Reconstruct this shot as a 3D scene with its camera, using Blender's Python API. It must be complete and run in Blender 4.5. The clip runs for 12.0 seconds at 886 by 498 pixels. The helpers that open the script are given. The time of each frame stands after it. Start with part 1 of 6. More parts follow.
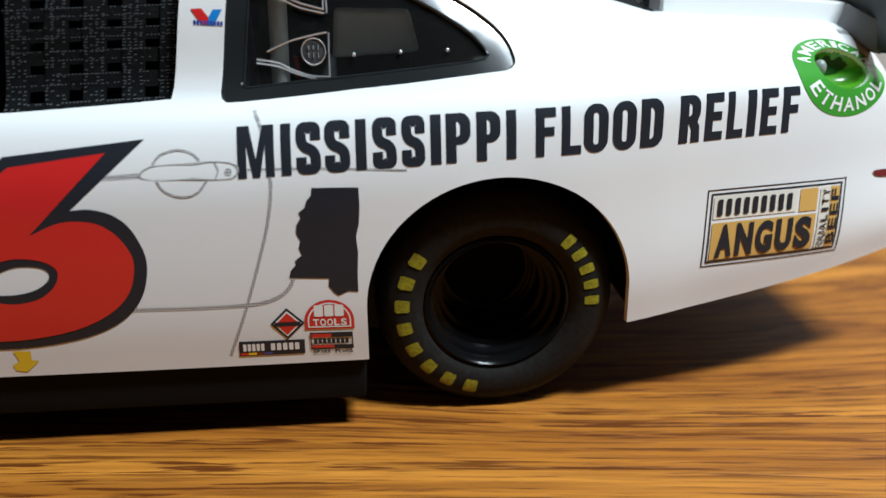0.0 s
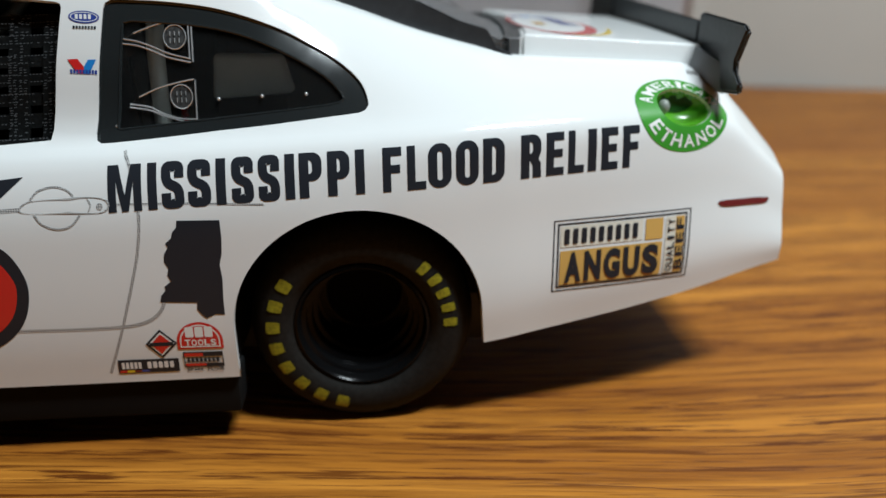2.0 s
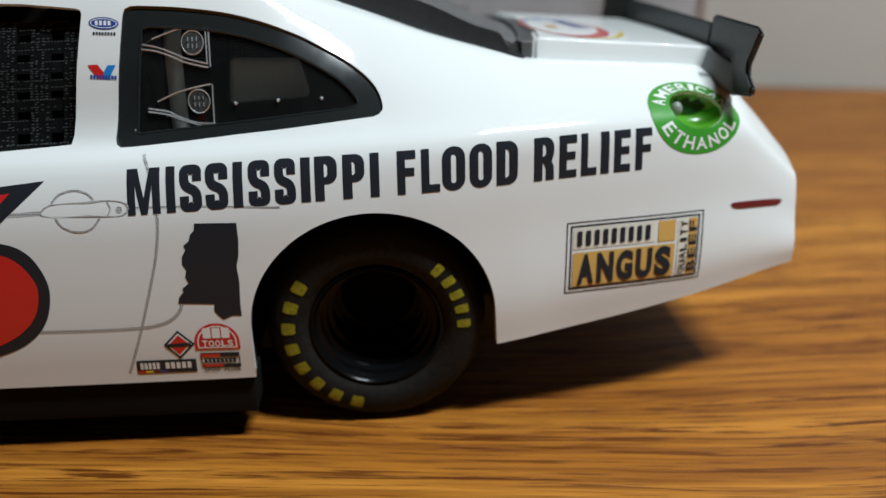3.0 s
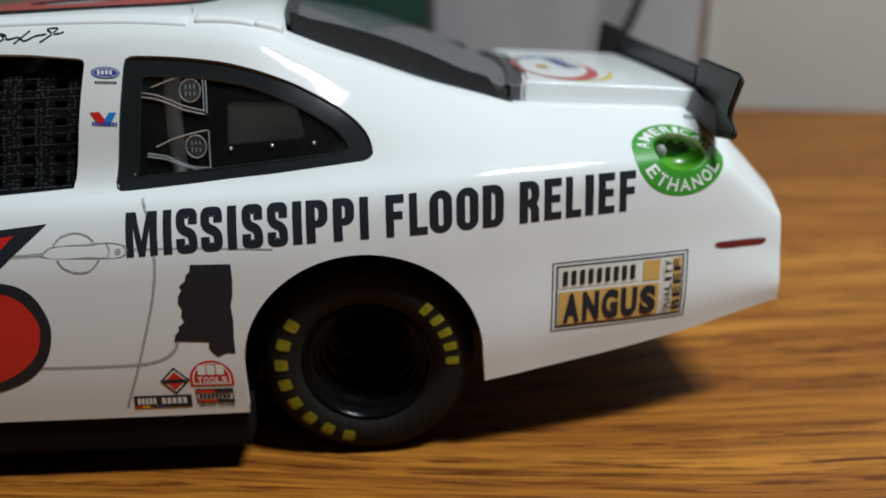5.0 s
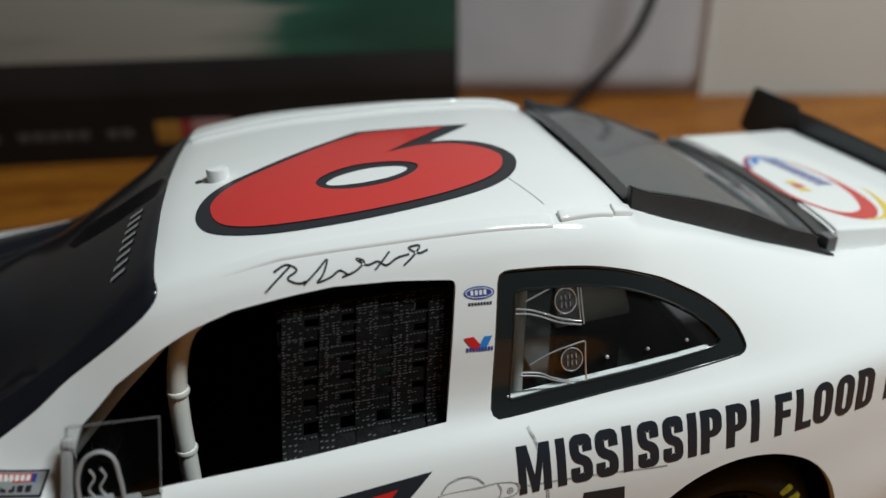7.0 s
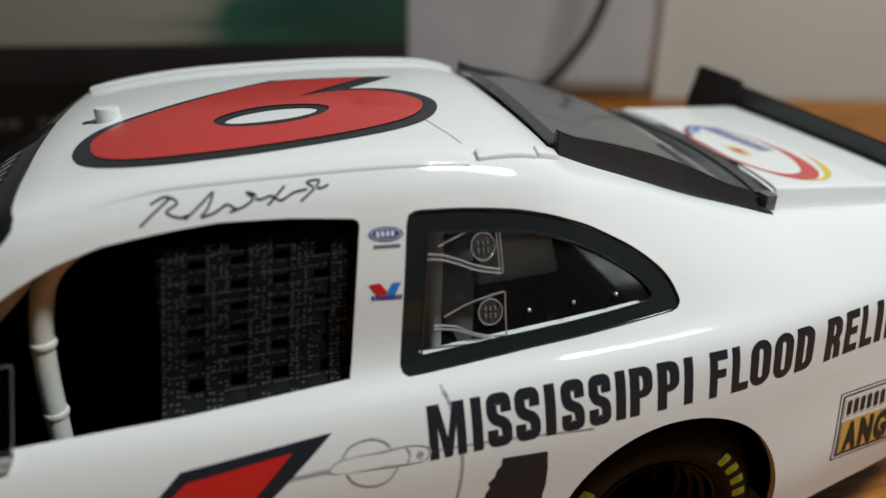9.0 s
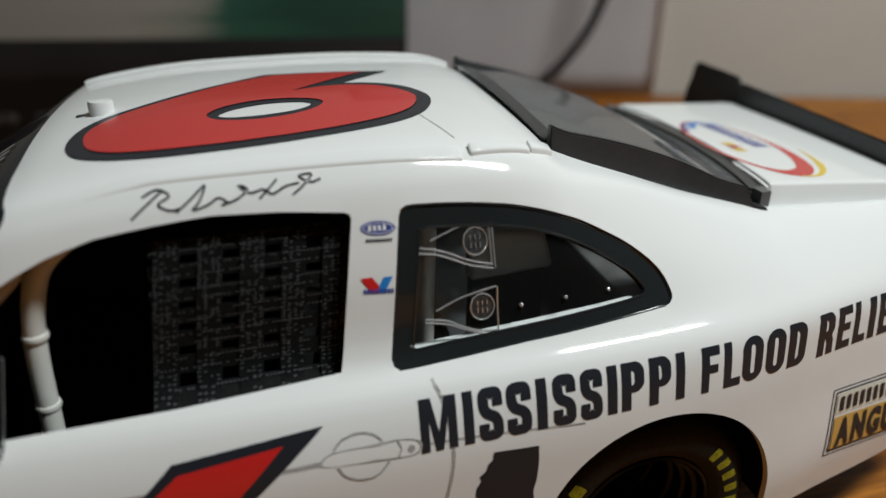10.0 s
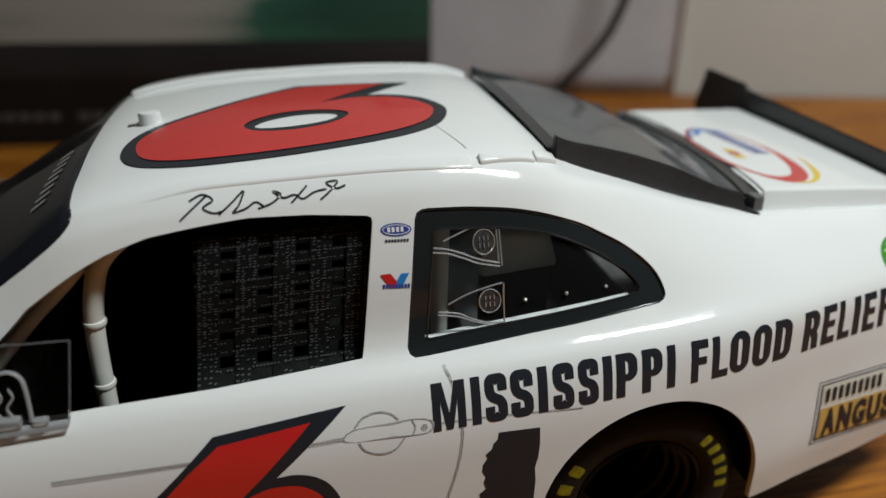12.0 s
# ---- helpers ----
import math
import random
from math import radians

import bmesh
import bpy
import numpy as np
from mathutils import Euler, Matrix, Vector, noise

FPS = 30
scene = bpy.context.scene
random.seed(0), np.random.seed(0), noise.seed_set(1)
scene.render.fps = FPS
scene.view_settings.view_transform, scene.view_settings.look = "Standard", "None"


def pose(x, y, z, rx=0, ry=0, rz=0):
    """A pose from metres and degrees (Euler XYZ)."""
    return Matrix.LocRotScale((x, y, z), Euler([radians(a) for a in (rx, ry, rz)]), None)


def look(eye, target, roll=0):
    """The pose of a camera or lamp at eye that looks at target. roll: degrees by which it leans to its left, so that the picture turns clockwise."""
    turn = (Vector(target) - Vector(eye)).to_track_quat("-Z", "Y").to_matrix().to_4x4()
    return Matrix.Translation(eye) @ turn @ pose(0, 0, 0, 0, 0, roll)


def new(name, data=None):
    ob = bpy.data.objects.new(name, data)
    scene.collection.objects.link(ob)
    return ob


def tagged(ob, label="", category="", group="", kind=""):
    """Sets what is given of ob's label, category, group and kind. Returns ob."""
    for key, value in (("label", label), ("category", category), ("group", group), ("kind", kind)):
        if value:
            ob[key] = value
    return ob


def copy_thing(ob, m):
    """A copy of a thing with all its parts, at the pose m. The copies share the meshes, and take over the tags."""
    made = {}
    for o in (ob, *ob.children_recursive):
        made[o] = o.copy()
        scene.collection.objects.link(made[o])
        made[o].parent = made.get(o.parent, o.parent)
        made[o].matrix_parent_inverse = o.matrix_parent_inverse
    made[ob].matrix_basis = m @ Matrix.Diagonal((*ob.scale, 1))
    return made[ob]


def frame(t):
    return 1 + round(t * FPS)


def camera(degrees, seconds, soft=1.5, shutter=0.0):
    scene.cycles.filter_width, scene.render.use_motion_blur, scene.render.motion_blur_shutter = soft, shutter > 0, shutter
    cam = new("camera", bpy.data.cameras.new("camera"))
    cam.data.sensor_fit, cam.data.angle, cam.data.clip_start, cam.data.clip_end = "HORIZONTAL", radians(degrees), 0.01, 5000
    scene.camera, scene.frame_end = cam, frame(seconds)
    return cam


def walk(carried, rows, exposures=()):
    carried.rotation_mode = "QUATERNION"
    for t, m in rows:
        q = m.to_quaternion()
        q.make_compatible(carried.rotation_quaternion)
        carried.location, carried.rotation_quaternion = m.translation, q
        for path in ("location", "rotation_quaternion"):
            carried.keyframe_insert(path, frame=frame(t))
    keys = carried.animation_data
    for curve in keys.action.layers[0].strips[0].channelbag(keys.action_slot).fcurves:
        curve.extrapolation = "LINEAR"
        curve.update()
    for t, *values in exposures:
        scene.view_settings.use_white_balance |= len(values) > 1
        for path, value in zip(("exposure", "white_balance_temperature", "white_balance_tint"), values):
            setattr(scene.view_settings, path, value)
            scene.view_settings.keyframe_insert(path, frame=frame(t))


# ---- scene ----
cam = camera(63.0, 12.0, shutter=0.3)
cam.data.dof.use_dof, cam.data.dof.focus_distance, cam.data.dof.aperture_fstop = True, 0.081, 15.0
PATH = [
    (0, look((-0.01324, -0.11058, 0.05428), (-0.00681, -0.04063, 0.02354), 0.30)),
    (0.5, look((-0.01030, -0.11363, 0.05727), (-0.00378, -0.04407, 0.02568), 0.40)),
    (0.7, look((-0.00601, -0.11531, 0.06136), (0.00008, -0.04652, 0.02729), 0.99)),
    (1, look((-0.00110, -0.11731, 0.05834), (0.00551, -0.04741, 0.02752), 0.90)),
    (1.2, look((0.00038, -0.11637, 0.05992), (0.00755, -0.04652, 0.02832), 0.62)),
    (1.5, look((0.00298, -0.11767, 0.05915), (0.00851, -0.04739, 0.02910), 0.10)),
    (2, look((0.00393, -0.11785, 0.05884), (0.00940, -0.04733, 0.02921), 0.00)),
    (2.5, look((0.00398, -0.11824, 0.05892), (0.00884, -0.04764, 0.02940), -0.20)),
    (3, look((0.00354, -0.11851, 0.05930), (0.00786, -0.04788, 0.02975), -0.40)),
    (5, look((0.00641, -0.11975, 0.06333), (0.00955, -0.04854, 0.03511), -0.60)),
    (5.2, look((0.00179, -0.12004, 0.06402), (0.00557, -0.04924, 0.03398), -0.85)),
    (5.5, look((-0.00870, -0.11608, 0.06448), (-0.00227, -0.04610, 0.03389), 0.00)),
    (5.8, look((-0.01682, -0.11280, 0.06954), (-0.00813, -0.04283, 0.03860), 0.86)),
    (6, look((-0.02540, -0.10984, 0.07720), (-0.01670, -0.04086, 0.04489), 0.80)),
    (6.2, look((-0.03445, -0.10491, 0.08349), (-0.02504, -0.03592, 0.05060), -0.29)),
    (6.4, look((-0.04291, -0.10247, 0.08481), (-0.03136, -0.03287, 0.05395), -0.15)),
    (6.5, look((-0.04434, -0.09980, 0.08763), (-0.03252, -0.03141, 0.05505), 0.20)),
    (6.7, look((-0.04723, -0.09560, 0.09024), (-0.03416, -0.02846, 0.05566), -0.50)),
    (8.3, look((-0.04463, -0.09025, 0.08173), (-0.02679, -0.02359, 0.04834), 0.70)),
    (8.5, look((-0.04271, -0.09080, 0.07996), (-0.02463, -0.02397, 0.04707), 0.60)),
    (9, look((-0.04096, -0.09165, 0.07973), (-0.02302, -0.02470, 0.04696), 0.90)),
    (9.5, look((-0.04022, -0.09205, 0.07954), (-0.02221, -0.02510, 0.04688), 1.00)),
    (10, look((-0.04018, -0.09198, 0.07958), (-0.02233, -0.02517, 0.04646), 1.10)),
    (10.5, look((-0.03933, -0.09296, 0.08012), (-0.02191, -0.02582, 0.04746), 1.00)),
    (11, look((-0.03921, -0.09351, 0.07981), (-0.02206, -0.02634, 0.04704), 1.10)),
    (11.5, look((-0.04062, -0.09610, 0.08104), (-0.02442, -0.02875, 0.04822), 0.70)),
    (12, look((-0.04056, -0.09902, 0.08353), (-0.02533, -0.03184, 0.04987), 0.70)),
]
EXPOSURES = [(0, 0.82, 5950, 10), (1, 0.58, 6050, 10), (2.5, 0.42, 6200, 10), (5, 0.18, 6200, 10), (6.5, 0.18, 6450, 10), (8.5, 0.17, 6650, 12.5), (9.5, 0.09, 6700, 12.5), (12, 0.05, 6700, 12.5)]
walk(cam, PATH, EXPOSURES)

# world and lights: a closed room with one lamp above the table
MM = 0.001
world = bpy.data.worlds.new("room_air")
scene.world = world
world.use_nodes = True
world.node_tree.nodes["Background"].inputs[0].default_value = (0.9, 0.93, 1.0, 1)
world.node_tree.nodes["Background"].inputs[1].default_value = 0.02
lamp_data = bpy.data.lights.new("room_lamp", "AREA")
lamp_data.shape, lamp_data.size, lamp_data.size_y, lamp_data.energy, lamp_data.color = "RECTANGLE", 0.165, 0.05, 3.35, (0.89, 0.98, 0.99)
lamp = new("room_lamp", lamp_data)
lamp.matrix_world = pose(0.22, -0.15, 0.52)

# ---- the shape of the car's skin, in millimetres ----
def curve_through(*pairs):
    """A smooth curve through (x, value) pairs that never overshoots."""
    px, pv = np.array(pairs[0::2], float), np.array(pairs[1::2], float)
    h, d = np.diff(px), np.diff(pv) / np.diff(px)
    m = np.zeros(len(px))
    same = d[:-1] * d[1:] > 0
    w1, w2 = 2 * h[1:] + h[:-1], h[1:] + 2 * h[:-1]
    m[1:-1][same] = ((w1 + w2)[same]) / (w1[same] / d[:-1][same] + w2[same] / d[1:][same])
    m[0], m[-1] = d[0], d[-1]

    def value(x):
        x = np.clip(np.asarray(x, float), px[0], px[-1])
        i = np.clip(np.searchsorted(px, x) - 1, 0, len(h) - 1)
        s = (x - px[i]) / h[i]
        return ((1 + 2 * s) * (1 - s) ** 2 * pv[i] + s * (1 - s) ** 2 * h[i] * m[i]
                + s * s * (3 - 2 * s) * pv[i + 1] + s * s * (s - 1) * h[i] * m[i + 1])
    return value


side_half = curve_through(-158, 21, -152, 31, -140, 36.7, -116, 39.6, -90, 40.0, -15, 40.0, 4, 39.3, 17, 37.5, 24, 36.1, 35, 34.3, 43, 32.7, 56, 28.9, 58.5, 28.2)
bottom_z = curve_through(-158, 8, -140, 7, -116, 8, -98, 9.4, -15, 9.9, 17, 12.2, 59, 18.3)
side_inset = curve_through(-158, 1.5, -116, 2.6, -75, 3.9, -30, 3.8, 0, 3.1, 20, 2.6, 35, 3.2, 48, 3.4, 59, 3.0)
mid_share = curve_through(-158, 0.15, -30, 0.14, 0, 0.2, 21, 0.36, 59, 0.42)
shoulder_z = curve_through(-158, 21.5, -152, 25, -140, 29, -116, 33.5, -100, 35, -75, 36, -30, 36.4, 0, 37.6, 21, 38.4, 40, 38.4, 48, 37.4, 54, 33.0, 59, 28.6)
belt_rise = curve_through(-158, 1.4, -116, 1.5, -90, 2.0, -60, 2.4, 10, 2.5, 40, 2.4, 52, 1.6, 59, 0.7)
belt_in = curve_through(-158, 1.5, -116, 2.4, -60, 3.0, 0, 3.0, 21, 2.6, 48, 2.0, 59, 1.5)
rail_half = curve_through(-158, 11, -152, 16, -140, 18, -116, 19.5, -100, 20, -85, 22.7, -73, 25.7, -61, 26.2, -45, 25.7, -20, 24.8, -11, 23.8, -6, 22.1, 0, 20.3, 10, 19.7, 21, 19.3, 48, 18.6, 59, 15)
rail_z = curve_through(-158, 25, -152, 28.4, -140, 32.6, -116, 36, -100, 37.8, -85, 40.5, -73, 48.0, -61, 55.4, -45, 57.2, -30, 57.5, -20, 57.1, -15, 56.6, -11, 55.5, -8.5, 54.3, 0, 51.7, 8, 48.9, 16, 46.4, 21, 45.0, 35, 43.9, 46, 43.0, 53, 37.2, 59, 29.8)
crown = curve_through(-158, 0.6, -100, 1.4, -85, 4.5, -73, 3.0, -61, 1.5, -30, 1.6, -9, 2.2, 0, 1.8, 21, 1.6, 48, 1.0, 59, 0.4)
LAST = 11


middle_line = curve_through(-158, 0, -30, 0, 0, 0.8, 48, 3.9, 60, 4.6)


def middle(x):
    """Where the car's centre line runs."""
    return middle_line(x)


def from_middle(x, y):
    """The half width that belongs to the place (x, y)."""
    return np.abs(y - middle(x)) / (1 + middle(x) / side_half(x))


def mirrored(v):
    """Points of the driver's side carried over to the passenger's side."""
    out = np.array(v, float)
    out[:, 1] = 2 * middle(out[:, 0]) - out[:, 1]
    return out


def section(x):
    """Twelve control points (half width, height) of the cross sections at x, from the lower edge over the side to the centre."""
    x = np.atleast_1d(np.asarray(x, float))
    w, zb, d, ms = side_half(x), bottom_z(x), side_inset(x), mid_share(x)
    zs = shoulder_z(x)
    bh, bz = w - d - belt_in(x), zs + belt_rise(x)
    rh, rz = rail_half(x), rail_z(x)
    lh, lz = rh - bh, rz - bz
    n = np.hypot(lh, lz) + 1e-9
    pts = [(w, zb), (w + 0.1, zb + 0.22 * (zs - zb)), (w - d * ms, zb + 0.56 * (zs - zb)), (w - d * (ms + 0.28), zb + 0.82 * (zs - zb)),
           (w - d, zs), (bh, bz)]
    for f, out in ((0.42, 1.17), (0.80, 1.45), (0.905, 1.0)):
        pts.append((bh + f * lh + out * lz / n, bz + f * lz - out * lh / n))
    c = crown(x)
    pts += [(rh, rz), (rh * 0.55, rz + 0.72 * c), (rh * 0.0, rz + c)]
    return np.stack([np.stack(p, -1) for p in pts], 1)


def skin(x, v):
    """Points (n, 3) of the skin on the driver's side (y < 0) for arrays x and v (0 at the lower edge, 11 on the centre line)."""
    x, v = np.broadcast_arrays(np.asarray(x, float), np.asarray(v, float))
    c = section(x.ravel())
    first, end = 2 * c[:, :1] - c[:, 1:2], c[:, -2:-1] * (-1, 1)
    c = np.concatenate([first, c, end], 1)
    v = np.clip(v.ravel(), 0, LAST)
    i = np.clip(v.astype(int), 0, LAST - 1)
    s = (v - i)[:, None]
    k = np.arange(len(i))
    a, b, e, f = (c[k, i + j] for j in range(4))
    # spacing by chord length keeps the curve free of bumps where points lie close together
    d1, d2, d3 = (np.maximum(np.linalg.norm(q - p, axis=1)[:, None], 0.05) ** 0.5 for p, q in ((a, b), (b, e), (e, f)))
    m1 = (b - a) / d1 - (e - a) / (d1 + d2) + (e - b) / d2
    m2 = (e - b) / d2 - (f - b) / (d2 + d3) + (f - e) / d3
    m1, m2 = m1 * d2, m2 * d2
    q = (2 * s ** 3 - 3 * s ** 2 + 1) * b + (s ** 3 - 2 * s ** 2 + s) * m1 + (3 * s ** 2 - 2 * s ** 3) * e + (s ** 3 - s ** 2) * m2
    tail = np.clip((x.ravel() - 46) / 13, 0, 1) ** 2 * 3.0 * (1 - np.clip(q[:, 0] / 30, 0, 1) ** 2)
    nose = np.clip((-140 - x.ravel()) / 18, 0, 1) ** 2 * 6.0 * (1 - np.clip(q[:, 0] / 32, 0, 1) ** 2)
    return np.stack([x.ravel() + tail - nose, -q[:, 0] + middle(x.ravel()) * (1 - q[:, 0] / side_half(x.ravel())), q[:, 1]], 1)


V_SIDE, V_TOP = np.linspace(0, 9, 181), np.linspace(6, 11, 101)


def v_at_height(x, z):
    """The v of the skin's side at x and height z."""
    out = []
    for a, b in zip(np.atleast_1d(x), np.atleast_1d(z)):
        out.append(np.interp(b, np.maximum.accumulate(skin(a, V_SIDE)[:, 2]), V_SIDE))
    return np.array(out)


def v_at_width(x, h):
    """The v of the skin's top at x and distance h from the centre line."""
    out = []
    for a, b in zip(np.atleast_1d(x), np.atleast_1d(h)):
        q = skin(a, V_TOP)
        out.append(np.interp(-b, np.maximum.accumulate(-from_middle(a, q[:, 1])), V_TOP))
    return np.array(out)

# ---- materials ----
def material(name, color, rough=0.5, metal=0.0, coat=0.0, spec=0.5):
    m = bpy.data.materials.new(name)
    m.use_nodes = True
    b = m.node_tree.nodes["Principled BSDF"]
    b.inputs["Base Color"].default_value = (*color, 1)
    b.inputs["Roughness"].default_value, b.inputs["Metallic"].default_value = rough, metal
    b.inputs["Coat Weight"].default_value, b.inputs["Coat Roughness"].default_value = coat, 0.06
    b.inputs["Specular IOR Level"].default_value = spec
    return m


def node(m, kind, **values):
    n = m.node_tree.nodes.new(kind)
    for key, value in values.items():
        if key in n.inputs:
            n.inputs[key].default_value = value
    return n


def link(m, a, out, b, into):
    m.node_tree.links.new(a.outputs[out], b.inputs[into])


def ramp(m, stops):
    n = m.node_tree.nodes.new("ShaderNodeValToRGB")
    e = n.color_ramp.elements
    while len(e) < len(stops):
        e.new(0.5)
    for el, (pos, col) in zip(e, stops):
        el.position, el.color = pos, (*col, 1)
    return n


def shader(m):
    return m.node_tree.nodes["Principled BSDF"]


def coords(m, scale=(1, 1, 1), turn=0.0):
    tc = m.node_tree.nodes.new("ShaderNodeTexCoord")
    mp = m.node_tree.nodes.new("ShaderNodeMapping")
    mp.inputs["Scale"].default_value, mp.inputs["Rotation"].default_value = scale, (0, 0, radians(turn))
    link(m, tc, "Object", mp, "Vector")
    return mp


def grained(m, color_a, color_b, size, bump=0.0, rough=None, detail=4.0):
    """Gives a plain material a mottled colour, a fine relief and uneven gloss."""
    mp = coords(m)
    n = node(m, "ShaderNodeTexNoise", Scale=size, Detail=detail)
    link(m, mp, "Vector", n, "Vector")
    r = ramp(m, [(0.3, color_a), (0.7, color_b)])
    link(m, n, "Fac", r, "Fac")
    link(m, r, "Color", shader(m), "Base Color")
    if bump:
        b = node(m, "ShaderNodeBump", Strength=bump, Distance=0.0002)
        link(m, n, "Fac", b, "Height")
        link(m, b, "Normal", shader(m), "Normal")
    if rough:
        mr = node(m, "ShaderNodeMapRange")
        mr.inputs["To Min"].default_value, mr.inputs["To Max"].default_value = rough
        link(m, n, "Fac", mr, "Value")
        link(m, mr, "Result", shader(m), "Roughness")
    return m


def wood():
    """Oak veneer: soft tone bands, hair-fine lines and sparse long open pores that run along x."""
    m = material("oak_veneer", (0.4, 0.2, 0.07), 0.5, spec=0.22)
    tc = m.node_tree.nodes.new("ShaderNodeTexCoord")
    turn = node(m, "ShaderNodeMapping")
    turn.inputs["Rotation"].default_value = (0, 0, radians(-10.0))
    link(m, tc, "Object", turn, "Vector")
    # a slow sway keeps the grain from running dead straight
    sway = node(m, "ShaderNodeTexNoise", Scale=9.0, Detail=1.0)
    link(m, turn, "Vector", sway, "Vector")
    drift = node(m, "ShaderNodeMath")
    drift.operation = "MULTIPLY_ADD"
    drift.inputs[1].default_value, drift.inputs[2].default_value = 0.022, -0.011
    link(m, sway, "Fac", drift, 0)
    bend = node(m, "ShaderNodeCombineXYZ")
    link(m, drift, "Value", bend, "Y")
    bent = node(m, "ShaderNodeVectorMath")
    link(m, turn, "Vector", bent, 0)
    link(m, bend, "Vector", bent, 1)

    def stretched(sx, sy, detail=2.0, rough=0.5, seed=0.0):
        mp = node(m, "ShaderNodeMapping")
        mp.inputs["Scale"].default_value, mp.inputs["Location"].default_value = (sx, sy, 1), (seed, seed * 1.7, seed)
        link(m, bent, "Vector", mp, "Vector")
        n = node(m, "ShaderNodeTexNoise", Scale=1.0, Detail=detail, Roughness=rough)
        link(m, mp, "Vector", n, "Vector")
        return n

    def level(source, low, high, top=1.0):
        mr = node(m, "ShaderNodeMapRange")
        mr.inputs["From Min"].default_value, mr.inputs["From Max"].default_value, mr.inputs["To Max"].default_value = low, high, top
        link(m, source, "Fac", mr, "Value")
        return mr

    def math_of(kind, a, b):
        n = node(m, "ShaderNodeMath")
        n.operation = kind
        link(m, a[0], a[1], n, 0)
        link(m, b[0], b[1], n, 1)
        return n
    tone = ramp(m, [(0.28, (0.285, 0.094, 0.010)), (0.5, (0.37, 0.133, 0.0140)), (0.72, (0.52, 0.21, 0.027))])
    link(m, stretched(7, 115, 3.0), "Fac", tone, "Fac")
    fine = ramp(m, [(0.40, (0.78, 0.72, 0.66)), (0.60, (1.18, 1.19, 1.21))])
    link(m, stretched(16, 700, 3.0, 0.6, 3.0), "Fac", fine, "Fac")
    mix = node(m, "ShaderNodeMix")
    mix.data_type, mix.blend_type = "RGBA", "MULTIPLY"
    mix.inputs[0].default_value = 1.0
    link(m, tone, "Color", mix, 6)
    link(m, fine, "Color", mix, 7)
    # pores: short dashes gathered into rows, and a few long dark lines
    dashes = math_of("MULTIPLY", (level(stretched(80, 1900, 2.0, 0.55, 11.0), 0.52, 0.57), "Result"), (level(stretched(11, 430, 2.0, 0.5, 5.0), 0.45, 0.54), "Result"))
    lines = level(stretched(40, 1350, 3.0, 0.62, 23.0), 0.56, 0.62, 0.85)
    hairs = level(stretched(70, 2300, 3.0, 0.65, 31.0), 0.50, 0.66, 0.55)
    dark = math_of("MAXIMUM", (math_of("MAXIMUM", (dashes, "Value"), (lines, "Result")), "Value"), (hairs, "Result"))
    colour = node(m, "ShaderNodeMix")
    colour.data_type = "RGBA"
    link(m, dark, "Value", colour, 0)
    link(m, mix, 2, colour, 6)
    colour.inputs[7].default_value = (0.115, 0.030, 0.0032, 1)
    link(m, colour, 2, shader(m), "Base Color")
    bump = node(m, "ShaderNodeBump", Strength=0.35, Distance=0.0002)
    bump.invert = True
    link(m, dark, "Value", bump, "Height")
    link(m, bump, "Normal", shader(m), "Normal")
    return m


def thin_clear(name, tint=(0.97, 0.98, 0.98), haze=0.0):
    """Thin clear plastic that bends no light: see-through, with a Fresnel gloss and a little white haze."""
    m = material(name, tint, 0.05)
    tree = m.node_tree
    see = node(m, "ShaderNodeBsdfTransparent", Color=(*tint, 1))
    gloss = node(m, "ShaderNodeBsdfGlossy", Roughness=0.04)
    milk = node(m, "ShaderNodeBsdfDiffuse", Color=(0.75, 0.77, 0.78, 1))
    fresnel = node(m, "ShaderNodeFresnel", IOR=1.45)
    hazy, final = node(m, "ShaderNodeMixShader", Fac=haze), node(m, "ShaderNodeMixShader")
    tree.links.new(see.outputs[0], hazy.inputs[1])
    tree.links.new(milk.outputs[0], hazy.inputs[2])
    tree.links.new(fresnel.outputs[0], final.inputs[0])
    tree.links.new(hazy.outputs[0], final.inputs[1])
    tree.links.new(gloss.outputs[0], final.inputs[2])
    tree.links.new(final.outputs[0], tree.nodes["Material Output"].inputs["Surface"])
    return m


WOOD = wood()
PAINT = material("white_enamel", (0.79, 0.80, 0.79), 0.4, coat=0.75, spec=0.05)
peel_at = coords(PAINT)
peel = node(PAINT, "ShaderNodeTexNoise", Scale=420.0, Detail=2.0)
link(PAINT, peel_at, "Vector", peel, "Vector")
peel_bump = node(PAINT, "ShaderNodeBump", Strength=0.05, Distance=0.00006)
link(PAINT, peel, "Fac", peel_bump, "Height")
link(PAINT, peel_bump, "Normal", shader(PAINT), "Coat Normal")
BLACK = material("black_plastic", (0.040, 0.041, 0.042), 0.55, spec=0.3)
WINDSHIELD = material("dark_windshield", (0.012, 0.013, 0.017), 0.12, spec=0.25)
BORDER = material("dark_grey_border", (0.03, 0.032, 0.034), 0.3)
ROCKER = material("matt_black_sill", (0.010, 0.010, 0.010), 0.7, spec=0.06)
FOOT = material("grey_satin_plastic", (0.20, 0.21, 0.22), 0.35)
GLOSS_BLACK = material("gloss_black_enamel", (0.016, 0.019, 0.020), 0.15, coat=0.6)
TRIM_BLACK = grained(material("satin_black_trim", (0.038, 0.041, 0.044), 0.4, spec=0.35), (0.033, 0.036, 0.039), (0.043, 0.046, 0.050), 900, 0.15)
